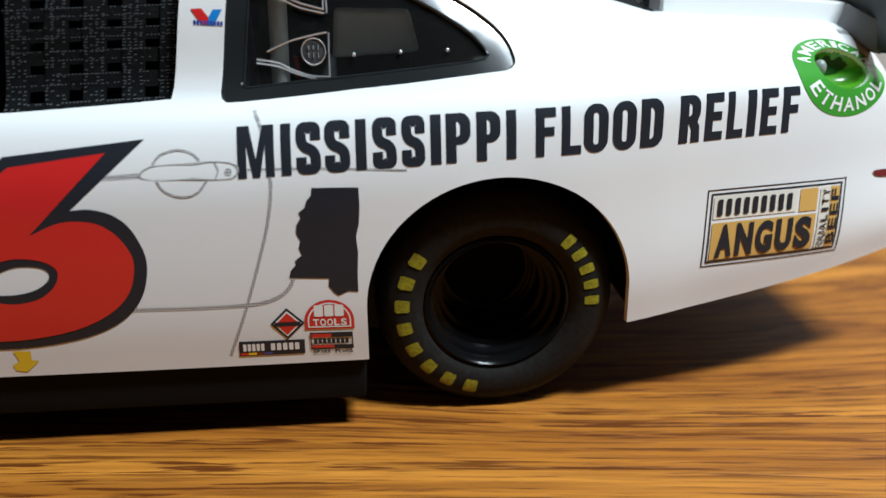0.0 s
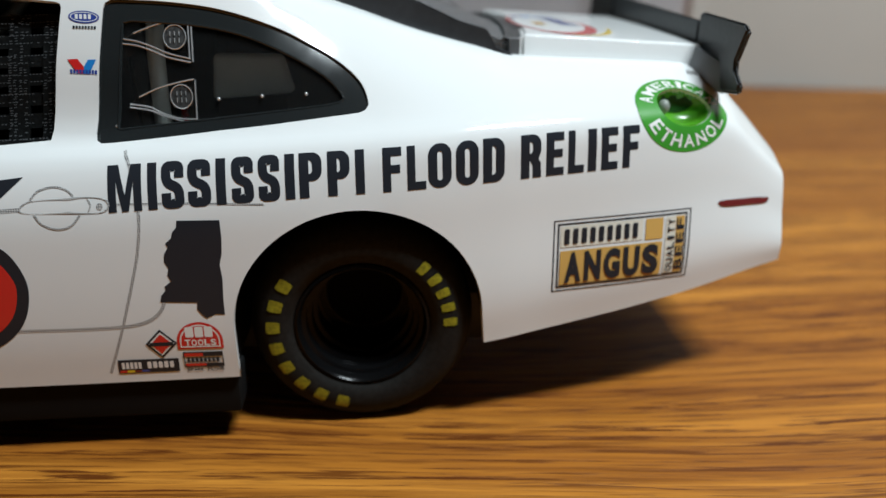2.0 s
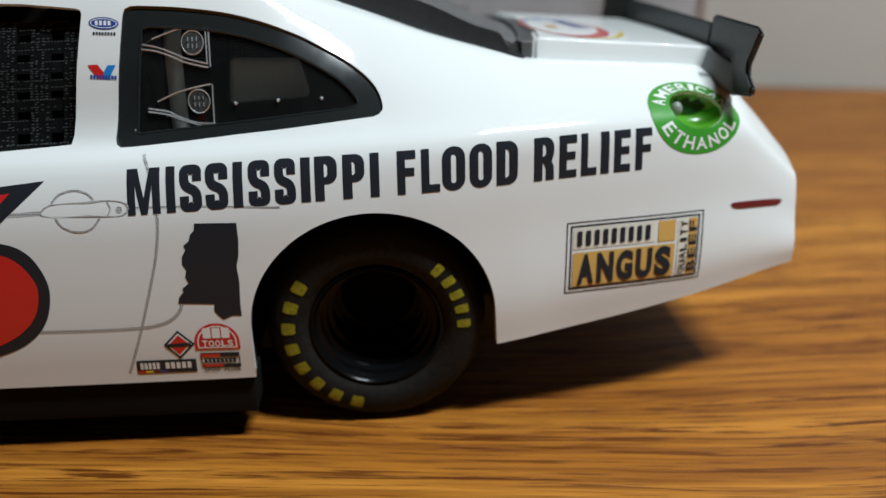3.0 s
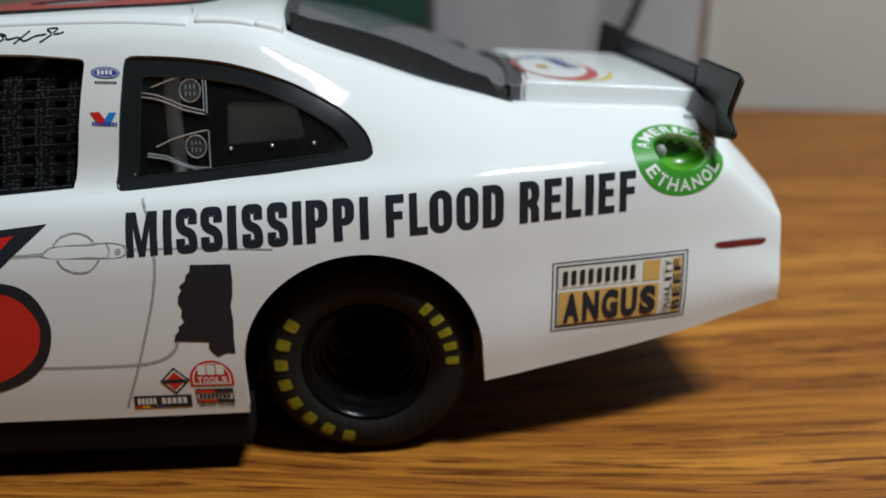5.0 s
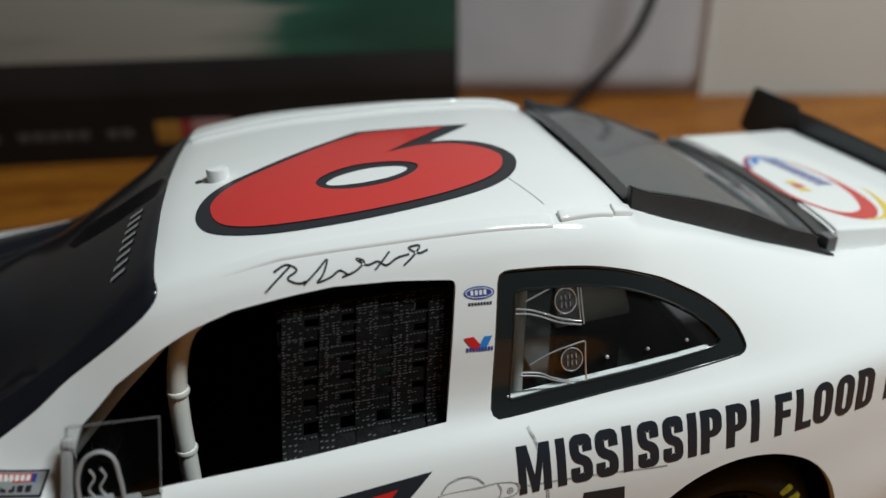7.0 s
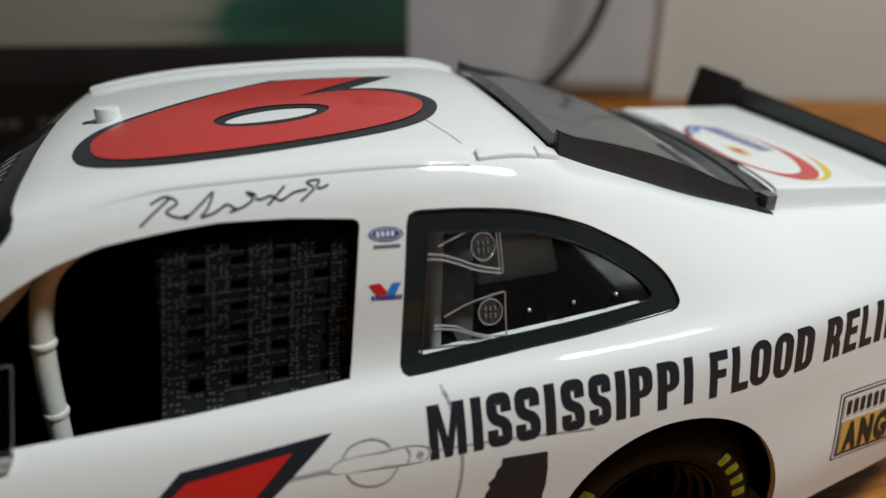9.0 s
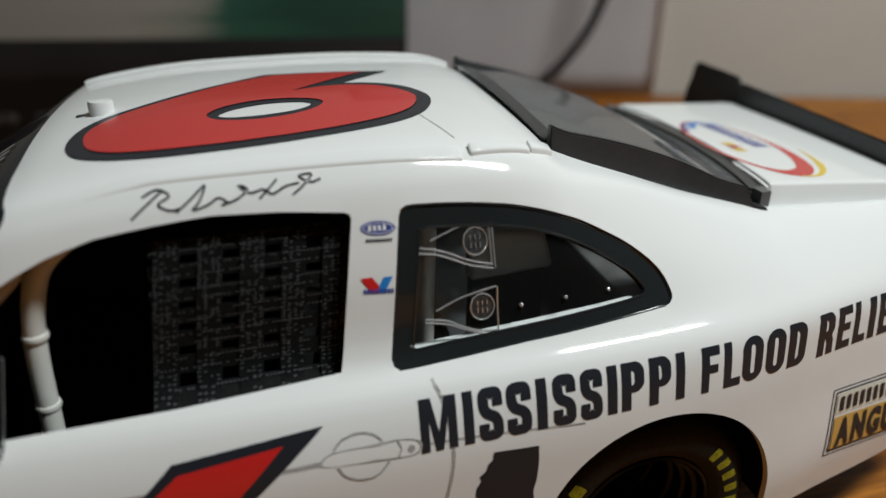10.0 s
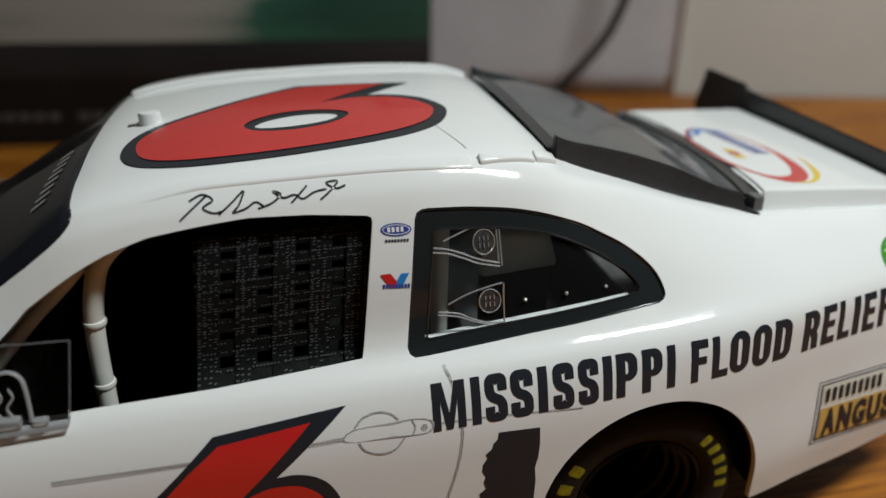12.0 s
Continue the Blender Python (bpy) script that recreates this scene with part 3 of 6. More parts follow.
def top_ring(points):
    p = np.array(points)
    return [(a, b * KV) for a, b in zip(p[:, 0], v_at_width(p[:, 0], p[:, 1]))]


def arch(cx, cz, low, r_front, r_back, height):
    ring = [(cx - r_front, low - 3), (cx - r_front, low + 3)]
    for k in range(0, 41):
        a = math.pi - math.pi * k / 40
        r = r_front if a > math.pi / 2 else r_back
        ring.append((cx + r * math.cos(a), cz + height * math.sin(a)))
    ring += [(cx + r_back + 0.6, low + 2), (cx + r_back + 2.0, low - 0.4), (cx + r_back + 2.0, low - 3)]
    return ring


DOOR_WINDOW = ([(-34.5, 38.35), (-33.4, 45.5), (-32.4, 52.4), (-32.5, 52.85), (-32.9, 53.05), (-33.8, 53.15), (-39, 53.6), (-45, 53.75), (-50, 53.3), (-55, 52.6), (-59, 51.3), (-63, 49.2), (-67, 46.5)]
               + [(-70.6, 43.0), (-71.8, 40.5), (-71.6, 37.4), (-70.2, 36.75), (-62, 37.05), (-50, 37.4), (-41, 37.9)])
QUARTER_WINDOW = ([(-29.5, 38.9), (-29.35, 38.3), (-28.8, 38.0), (-27.5, 38.05), (-15.5, 39.15), (-2.4, 40.45), (0.6, 40.75)]
                  + smooth_line([(1.3, 41.0), (1.75, 41.7), (1.2, 43.4), (-0.2, 45.0), (-2.7, 46.8), (-5.4, 48.3), (-8.3, 49.8), (-11.5, 51.1), (-14.5, 52.0), (-17.5, 52.6), (-22.0, 53.1), (-26.2, 53.3)], 4)
                  + [(-27.0, 53.25), (-27.6, 52.95), (-27.85, 52.3)])
REAR_ARCH = arch(-0.1, 16.3, 9.6, 15.0, 15.2, 14.3)
FRONT_ARCH = arch(-116.4, 15.6, 8.2, 15.6, 15.6, 14.4)
REAR_WINDOW = [(-9.4, 20.6), (-4, 19.8), (8, 19.2), (19.0, 18.6), (21.5, 10), (22.2, 0), (22.2, -6), (-11.5, -6), (-11.5, 0), (-10.8, 10), (-9.9, 18)]
PILLAR = [(-80.6, 40.6), (-77.5, 42.5), (-74.7, 44.4), (-71.7, 46.8), (-68.5, 49.0), (-65.4, 51.2), (-63.0, 53.1), (-62.0, 54.4), (-62.2, 55.4)]
HEADER = [(-62.4, 25.0), (-62.9, 20), (-63.5, 10), (-63.7, 0)]
COWL = [(-113, 0), (-112, 10), (-108, 18), (-102, 24.5), (-95, 28.0), (-87, 29.3)]


def windshield_ring():
    """The windshield's opening in the (x, v) domain, from the pillar over the roof's edge to the cowl."""
    head, cowl = top_ring(HEADER), top_ring(COWL)
    return side_ring(smooth_line(PILLAR, 4)) + head + [(HEADER[-1][0], (V_CENTRE + 1) * KV), (COWL[0][0], (V_CENTRE + 1) * KV)] + cowl


def centred(points):
    """A ring that crosses the centre line, in the (x, v) domain; past the centre it runs on beyond v = 10."""
    p = [(x, v_at_width([x], [max(h, 0)])[0] * KV if h >= 0 else (V_CENTRE + 1) * KV) for x, h in points]
    return p


outer = [(-158, 0), (57.9, 0), (57.9, V_CENTRE * KV), (-158, V_CENTRE * KV)]
FILLER_X, FILLER_Z = 41.9, 34.55
vc = float(v_at_height([FILLER_X], [FILLER_Z])[0])
vv = np.linspace(0, 10.9, 400)
filler_line = skin(np.full(400, FILLER_X), vv)
filler_arc = np.concatenate([[0], np.cumsum(np.linalg.norm(np.diff(filler_line, axis=0), axis=1))])
FILLER_OPENING = ellipse(0.3, 6.6, 3.9, 3.4, 0, 36)


def folded(p):
    """The ring's points, whose upper half is flattened where the shoulder folds over."""
    p = np.asarray(p, float)
    up = np.maximum(0, p[:, 1] - 6.2)
    return np.stack([p[:, 0] - 0.16 * up, p[:, 1] - 0.26 * up], 1)


filler_hole = [(FILLER_X + q, float(np.interp(np.interp(vc, vv, filler_arc) + r, filler_arc, vv)) * KV) for q, r in folded(FILLER_OPENING)]
rings = [outer, side_ring(REAR_ARCH), side_ring(FRONT_ARCH), side_ring(DOOR_WINDOW), side_ring(QUARTER_WINDOW), centred(REAR_WINDOW), windshield_ring(), filler_hole]
# arches run past the lower edge
for ring, shape in ((rings[1], REAR_ARCH), (rings[2], FRONT_ARCH)):
    for i, (x, z) in enumerate(shape):
        if z < bottom_z(x) + 0.05:
            ring[i] = (ring[i][0], -4.0)


def clip_rings(rings, step):
    return [loop_segments(r, step) for r in rings]


def shell(step=1.3):
    segs = clip_rings(rings, step)
    seg = np.concatenate(segs)
    p, f = tiling(seg, step)
    mid = p[f].mean(1)
    ok = inside(mid, segs[0])
    for s in segs[1:]:
        ok &= ~inside(mid, s)
    f = f[ok]
    used = np.unique(f)
    back = np.full(len(p), -1)
    back[used] = np.arange(len(used))
    return p[used], back[f]


p, f = shell()
v = skin(p[:, 0], p[:, 1] / KV)
verts, faces, inks = thickened(v, f, 0.7)
# the passenger's side is the mirror image
far = mirrored(verts)
n = len(verts)
body = mesh_object("body", np.concatenate([verts, far]) * MM, faces + [tuple(k + n for k in q[::-1]) for q in faces],
                   [PAINT, BLACK, PAINT], inks=inks + inks)
under(body, car, "glossy white painted car body")
bm = bmesh.new()
bm.from_mesh(body.data)
bmesh.ops.remove_doubles(bm, verts=[q for q in bm.verts if abs(q.co.y - MM * middle(q.co.x / MM)) < 3e-4], dist=1e-5)
bmesh.ops.remove_doubles(bm, verts=bm.verts, dist=1e-7)
for e in bm.edges:
    e.smooth = len({q.material_index for q in e.link_faces}) < 2
bm.to_mesh(body.data)
bm.free()

# nose and tail faces
for x, name in ((-158, "front_fascia"), (57.9, "rear_fascia")):
    vv = np.linspace(0, LAST, 41)
    e = skin(np.full(41, float(x)), vv)
    ring = np.concatenate([e, mirrored(e)[::-1]])
    back = ring + ((1.5 if x < 0 else -1.5), 0, 0)
    c0 = ring.mean(0) + ((-0.6 if x < 0 else 0.6), 0, 0)
    vs = np.concatenate([ring, [c0]])
    fs = [(k, (k + 1) % 82, 82) if x > 0 else ((k + 1) % 82, k, 82) for k in range(82)]
    under(mesh_object(name, vs * MM, fs, PAINT), car)


LETTERS = "MISSISSIPPIFLOODRELIEF"
LETTER_X = [(-27.62, -23.92), (-23.23, -22.21), (-21.71, -19.17), (-18.79, -16.18), (-15.61, -14.52), (-13.89, -11.4), (-10.89, -8.46), (-7.88, -6.79), (-6.28, -3.71), (-3.07, -0.55), (0.1, 1.14), (3.23, 5.4), (6.05, 8.23), (8.5, 11.24), (11.78, 14.5), (15.05, 17.67), (19.71, 22.29), (22.94, 25.2), (25.78, 27.85), (28.37, 29.49), (30.16, 32.35), (33.04, 35.27)]


def lettering():
    """The words along the quarter panel, letter by letter on a gently rising base line."""
    base = curve_through(-27.6, 31.15, 0.8, 32.5, 17.6, 32.95, 35.2, 33.3)
    tall = curve_through(-27.6, 4.9, 0.8, 4.85, 17.6, 5.1, 35.2, 5.0)
    words = [(0, 11, "MISSISSIPPI"), (11, 16, "FLOOD"), (16, 22, "RELIEF")]
    for first, end, word in words:
        vs, fs = [], []
        for i in range(first, end):
            x0, x1 = LETTER_X[i]
            p, f = glyph(LETTERS[i], x1 - x0, 4.95)
            x = x0 + p[:, 0] * (x1 - x0)
            z = base(x) + p[:, 1] * tall(x)
            fs += (f + sum(len(q) for q in vs)).tolist()
            vs.append(on_side(np.stack([x, z], -1), 0.05))
        under(mesh_object("lettering", np.concatenate(vs) * MM, fs, INK), body, "black capital letters reading " + word)


lettering()

SIX_OUT = ([(-36.8, 35.3), (-44.6, 28.6), (-42.5, 28.65), (-40.3, 27.9), (-38.7, 26.2), (-37.7, 23.0), (-38.6, 19.2), (-41.0, 16.4), (-44.8, 14.6), (-50.2, 13.6), (-55.5, 13.5)]
           + [(-59.2, 14.4), (-61.7, 16.1), (-63.0, 18.6), (-63.1, 21.2), (-62.1, 23.4), (-59.6, 25.6), (-56.7, 28.2), (-53.3, 31.3), (-50.5, 33.9)])
SIX_RED = ([(-40.6, 34.1), (-48.9, 26.1), (-45.8, 27.35), (-42.9, 27.35), (-41.0, 26.5), (-39.6, 24.8), (-39.0, 22.7), (-39.9, 19.6), (-42.3, 17.2), (-46.0, 15.5), (-50.8, 14.6)]
           + [(-55.5, 14.5), (-58.8, 15.2), (-61.0, 16.7), (-62.1, 19.0), (-62.2, 21.1), (-60.9, 23.4), (-57.7, 26.2), (-53.4, 30.3), (-50.1, 32.9)])
HOLE_OUT = [(-54.95, 20.6), (-54.3, 22.1), (-52.3, 23.4), (-50.0, 23.7), (-47.7, 23.2), (-46.75, 22.1), (-47.4, 20.5), (-49.2, 19.2), (-51.7, 18.75), (-54.0, 19.3)]
HOLE_IN = [(-54.2, 20.5), (-53.4, 21.7), (-51.6, 22.6), (-50.0, 22.85), (-48.3, 22.6), (-47.65, 21.9), (-48.2, 20.9), (-49.7, 20.1), (-51.8, 19.75), (-53.5, 19.9)]


def number(move, place, name, label, lift=0.045):
    """The digit: a black outline with a red fill and an open eye."""
    def seg(points, smooth=False):
        pts = smooth_ring(points, 4) if smooth else smooth_line(points[1:-1], 5) + [points[-1], points[0]]
        return loop_segments([move(*q) for q in pts], 0.8)
    black = decal(name, [seg(SIX_OUT), seg(HOLE_IN, True)], INK, body, label, place, lift, step=0.9)
    decal("number_fill", [seg(SIX_RED), seg(HOLE_OUT, True)], RED, body, "red printed fill of the number", place, lift * 1.9, step=0.9)
    return black


def roof_six(x, z):
    """The digit spread over the roof, a little sheared."""
    x -= 1.74 * min(max((z - 30) / 5, 0), 1) * min(max((x + 46) / 9, 0), 1)
    a, b = (x + 50) / 10, (z - 22) / 10
    return (-37.54 + 15.05 * a + 0.83 * b - 0.49 * a * b - 0.71 * a * a - b * b, -10.15 - 0.04 * a + 13.63 * b - 1.41 * a * b - 0.12 * a * a - 0.6 * b * b)


number(lambda x, z: (x, z - 0.25), on_side, "door_number", "red number 6 with a black outline")
number(roof_six, on_top, "roof_number", "large red number 6 with a black outline", 0.12)

# wheels
def wheel(name_x, near):
    w = new("wheel")
    tyre = revolve([(8.5, 1.6), (8.7, 0.7), (9.3, 0.25), (10.2, 0.0), (11.6, 0.05), (12.7, 0.4), (13.5, 1.1), (14.05, 2.1), (14.3, 3.4), (14.3, 9.6), (13.8, 11.0), (12.6, 12.0), (8.6, 12.2), (8.4, 11), (8.4, 2)])
    tyre_ob = part("tyre", tyre, RUBBER, w, "black rubber tyre with yellow sidewall print")
    rim = revolve([(8.6, 1.2), (8.55, 0.6), (8.2, 0.45), (7.9, 0.8), (7.8, 1.8), (7.3, 2.0), (7.2, 3.4), (6.7, 3.6), (6.6, 5.2), (6.1, 5.4), (6.4, 9.2), (6.0, 9.4), (5.95, 10.0), (5.7, 10.1), (5.65, 10.6), (5.3, 10.7)])
    part("rim", rim, RIM, w, "deep gloss black dished rim")
    part("hub", revolve([(5.5, 11.0), (5.2, 10.7), (0.01, 10.7)]), HUB, w, "matt black wheel centre")
    # printed blocks stand for the maker's words
    for start, end, count in ((262, 139, 8), (51, -3, 5)):
        for k in range(count):
            a = radians(start + (end - start) * (k + 0.5) / count)
            half = radians(abs(end - start) / count * 0.27)
            bm = bmesh.new()
            ring = []
            for rr, y, wide in ((10.3, -0.06, 0.85), (10.6, -0.06, 1.0), (11.7, -0.05, 1.0), (12.05, 0.06, 0.8)):
                ring.append([bm.verts.new((rr * MM * math.cos(a + half * wide * s), y * MM, rr * MM * math.sin(a + half * wide * s))) for s in (-1, -0.33, 0.33, 1)])
            for q, r in zip(ring, ring[1:]):
                for i in range(3):
                    bm.faces.new((q[i], q[i + 1], r[i + 1], r[i]))
            part("sidewall_print", bm, YELLOW, tyre_ob, "yellow printed block on the sidewall")
    return w


wheel_near = wheel(0, True)
wheel_near.parent = car
wheel_near.location = (0, -36.9 * MM, 14.3 * MM)
for x, s in ((-116.4, -1), (0, 1), (-116.4, 1)):
    other = copy_thing(wheel_near, pose(x * MM, s * 36.9 * MM, 14.3 * MM, 0, 0, 180 if s > 0 else 0))


# ---- panels above the skin ----
def row(points):
    return np.array(points, float)


def ribbon(name, line, width, mat, parent, label="", lift=0.07):
    """A drawn line on the side of the skin."""
    return decal(name, [loop_segments(strip_loop(smooth_line(line, 5), width), 0.9)], mat, parent, label, lift=lift, step=2.0)


def along_skin(name, xs, h0, h1, low, high, mat, parent, label="", side=1):
    """A raised strip on the top of the skin between the half widths h0 and h1, from `low` to `high` mm above it."""
    bm = bmesh.new()
    rows_ = []
    for x, a, b, top in zip(xs, h0, h1, np.broadcast_to(high, len(xs))):
        ring = []
        for h, up in ((a, low), (a, top), (b, top), (b, low)):
            q = skin(x, v_at_width([x], [h]))[0]
            q[2] += up
            if side < 0:
                q = mirrored(q[None])[0]
            ring.append(bm.verts.new(Vector(q) * MM))
        rows_.append(ring)
    for a, b in zip(rows_, rows_[1:]):
        for k in range(4):
            bm.faces.new((a[k], a[(k + 1) % 4], b[(k + 1) % 4], b[k]))
    bm.faces.new(rows_[0][::-1])
    bm.faces.new(rows_[-1])
    bmesh.ops.recalc_face_normals(bm, faces=bm.faces)
    sharp = [e for e in bm.edges if len(e.link_faces) == 2 and e.calc_face_angle(0) > 0.6]
    bmesh.ops.bevel(bm, geom=sharp, offset=0.25 * MM, segments=3, affect="EDGES", profile=0.5)
    return part(name, bm, mat, parent, label)


# roof rails, seam and knob
xs = np.linspace(-19.8, -12.8, 8)
along_skin("roof_flap_rail", xs, np.interp(xs, [-20, -10], [25.6, 23.8]), np.interp(xs, [-20, -10], [24.3, 22.3]), -0.6, 0.5, PAINT, car, "short raised white rail on the roof")
along_skin("rail_end", np.linspace(-12.7, -9.6, 4), [24.1, 23.7, 23.2, 22.7], [22.5, 22.1, 21.6, 21.1], -0.6, 0.65, PAINT, car)
xs = np.linspace(-60.5, -20.6, 24)
along_skin("drip_rail", xs, np.interp(xs, [-61, -50, -20], [27.9, 26.8, 26.0]), np.interp(xs, [-61, -50, -20], [26.9, 25.5, 24.4]), -0.8, np.interp(xs, [-61, -50], [-0.15, 0.3]), PAINT, car, "low white rail along the roof edge")
xs = np.linspace(-62.5, -10.4, 26)
along_skin("roof_rail", xs, np.interp(xs, [-64, -50, -9], [17.0, 18.0, 20.0]), np.interp(xs, [-64, -50, -9], [15.4, 16.4, 18.4]), -0.8, 0.75, PAINT, car, "raised white rail along the roof edge", side=-1)
seam = strip_loop([(-23.0, -14.2), (-22.5, -16.2), (-21.2, -20.4), (-20.6, -22.4)], 0.1)
decal("roof_seam", [loop_segments(seam, 0.8)], PRINT_GREY, car, "thin grey seam across the roof", place=on_top, lift=0.04)
knob = revolve([(0.01, -1.5), (1.25, -1.4), (1.35, -1.1), (1.35, 0.6)], 24)
kn = part("roof_knob", knob, PAINT, car, "small white knob on the roof")
kn.matrix_basis = pose(-57.0 * MM, -4.8 * MM, float(on_top([(-57.0, -4.8)])[0, 2]) * MM, -90, 0, 0)

hole = part("roof_hole", revolve([(0.01, -0.06), (0.5, -0.05), (0.62, 0.1)], 20), BLACK, car, "tiny dark hole beside the knob")
hole.matrix_basis = pose(-59.3 * MM, -4.4 * MM, float(on_top([(-59.3, -4.4)])[0, 2]) * MM, -90, 0, 0)

# rear window: a curved tinted bubble between two black side fins
glass_top = curve_through(-12, 57.5, -8.8, 56.9, 0.1, 54.8, 7.8, 52.2, 13, 49.9, 17, 48.1, 20.6, 46.9, 24, 46.4)


def bubble(p, lift=0.0):
    h = from_middle(p[:, 0], p[:, 1])
    swell = 1.3 - 0.2 * np.clip((p[:, 0] - 12) / 8, 0, 1)
    sunk = 1.3 * np.clip((-1.0 - p[:, 0]) / 8, 0, 1) * (h / 20) ** 2
    return np.stack([p[:, 0], p[:, 1], glass_top(p[:, 0]) + swell * (1 - (h / 20) ** 2) - sunk + lift], 1)


def rear_edge(h):
    """The lower end of the rear window at the half width h."""
    return 20.6 + 2.8 * math.sqrt(max(0.0, 1 - (h / 20.5) ** 2))


def front_edge(h):
    return -11.0 + 2.0 * (h / 20.0) ** 2


def across(h, x):
    return float(middle(x) + h * (1 + middle(x) / side_half(x)))


def glass_strip(name, ring, lift, depth, mat, parent, label):
    p, f = tiling(loop_segments(ring, 1.5), 1.5)
    vs, fs, _ = thickened(bubble(p, lift), f, depth)
    return under(mesh_object(name, vs * MM, fs, mat), parent, label)


hs = np.linspace(-19.4, 19.4, 25)
rear_window = glass_strip("rear_window", [(front_edge(h), across(h, front_edge(h))) for h in hs] + [(rear_edge(h), across(h, rear_edge(h))) for h in hs[::-1]],
                          0.0, 0.4, TINTED, car, "grey tinted plastic rear window")
glass_strip("glass_border", [(rear_edge(h) - 1.9, across(h, rear_edge(h) - 1.9)) for h in hs] + [(rear_edge(h) + 0.75, across(h, rear_edge(h))) for h in hs[::-1]],
            0.4, 0.2, BORDER, rear_window, "dark grey border strip along the lower edge")
glass_strip("glass_border", [(front_edge(h) - 0.3, across(h, front_edge(h))) for h in hs] + [(front_edge(h) + 1.5, across(h, front_edge(h))) for h in hs[::-1]],
            0.22, 0.2, BORDER, rear_window, "dark grey border strip")
for h in (-6.5, 6.5):
    xs = np.linspace(-8.5, 17, 16)
    glass_strip("window_brace", [(x, across(h - 0.35, x)) for x in xs] + [(x, across(h + 0.35, x)) for x in xs[::-1]], -0.5, 0.3, TRIM_BLACK, rear_window, "thin dark brace behind the glass")


def fin(side):
    """The black upright side wall of the rear window; behind a slanted end it runs on as a low lip."""
    xs = np.concatenate([np.linspace(-8.9, 17.2, 22), [18.4, 19.4, 20.6]])
    bm = bmesh.new()
    rows_ = []
    for x in xs:
        ring = []
        spread = 2.0 * max(0.0, min(1.0, (x - 8) / 12))
        base = skin(x, v_at_width([x], [20.3]))[0][2]
        top_z = max(float(glass_top(x)) + 0.3, base + 2.65) if x < 17.3 else base + float(np.interp(x, [17.3, 18.4, 19.4, 20.6], [2.65, 0.75, 0.5, 0.45]))
        for h in (20.3 + spread, 19.2):
            q = skin(x, v_at_width([x], [h]))[0]
            for z in (q[2] - 0.8, top_z):
                w = np.array([[x, q[1], z]])
                ring.append((mirrored(w) if side < 0 else w)[0])
        ring = [ring[0], ring[1], ring[3], ring[2]]
        rows_.append([bm.verts.new(Vector(q) * MM) for q in ring])
    for a, b in zip(rows_, rows_[1:]):
        for k in range(4):
            bm.faces.new((a[k], a[(k + 1) % 4], b[(k + 1) % 4], b[k]))
    bm.faces.new(rows_[0][::-1])
    bm.faces.new(rows_[-1])
    bmesh.ops.recalc_face_normals(bm, faces=bm.faces)
    bmesh.ops.bevel(bm, geom=[e for e in bm.edges if len(e.link_faces) == 2 and e.calc_face_angle(0) > 0.7], offset=0.2 * MM, segments=2, affect="EDGES")
    part("window_fin", bm, TRIM_BLACK, car, "black upright fin beside the rear window")
    # the clear cheek of the window behind the fin, and the dark corner post at its end
    for name, x0, x1, h0, h1, mat, label in (("window_cheek", 16.4, 19.9, 19.0, 19.25, MILKY, "milky clear cheek of the rear window"), ("corner_post", 20.3, 21.7, 19.0, 20.9, POST, "dark grey corner of the window border")):
        bm = bmesh.new()
        rows_ = []
        for x in np.linspace(x0, x1, 4):
            ring = []
            for h, up in ((h1, 0), (h1, 1), (h0, 1), (h0, 0)):
                q = skin(x, v_at_width([x], [h]))[0]
                z = q[2] - 0.6 if not up else max(float(glass_top(min(x, 20.2))) + 0.25, q[2] + 0.4) + (0.3 if name == "corner_post" else 0.0)
                w = np.array([[x, q[1], z]])
                ring.append(bm.verts.new(Vector((mirrored(w) if side < 0 else w)[0]) * MM))
            rows_.append(ring)
        for a, b in zip(rows_, rows_[1:]):
            for k in range(4):
                bm.faces.new((a[k], a[(k + 1) % 4], b[(k + 1) % 4], b[k]))
        bm.faces.new(rows_[0][::-1])
        bm.faces.new(rows_[-1])
        bmesh.ops.recalc_face_normals(bm, faces=bm.faces)
        part(name, bm, mat, rear_window, label)


fin(1)
fin(-1)


# deck lid: a raised white panel in front of the spoiler
def deck_z(x):
    return 48.0 - (x - 22.0) * 0.066


def deck_point(x, h, up=0.0):
    return (x, across(h, x), deck_z(x) + 0.25 * (1 - (h / 19.6) ** 2) + up)


xs, hs = np.linspace(0, 1, 14), np.linspace(-19.6, 19.6, 29)
bm = bmesh.new()
grid = []
for s in xs:
    line = []
    for h in hs:
        x0 = 21.6 + 2.6 * math.sqrt(max(0.0, 1 - (h / 20.5) ** 2))
        line.append(deck_point(x0 + s * (47.4 - x0), h))
    grid.append(line)
tops = [[bm.verts.new(Vector(q) * MM) for q in line] for line in grid]
lows = [[bm.verts.new(Vector((q[0], q[1] + (0.9 if h > 0 else -0.9) * (abs(h) / 19.6) ** 8, q[2] - 4.6)) * MM) for q, h in zip(line, hs)] for line in grid]
for a, b in zip(tops, tops[1:]):
    for k in range(len(hs) - 1):
        bm.faces.new((a[k], b[k], b[k + 1], a[k + 1]))
for a, b, c_, d_ in [(tops[i][0], tops[i + 1][0], lows[i + 1][0], lows[i][0]) for i in range(len(xs) - 1)]:
    bm.faces.new((a, d_, c_, b))
for a, b, c_, d_ in [(tops[i][-1], tops[i + 1][-1], lows[i + 1][-1], lows[i][-1]) for i in range(len(xs) - 1)]:
    bm.faces.new((a, b, c_, d_))
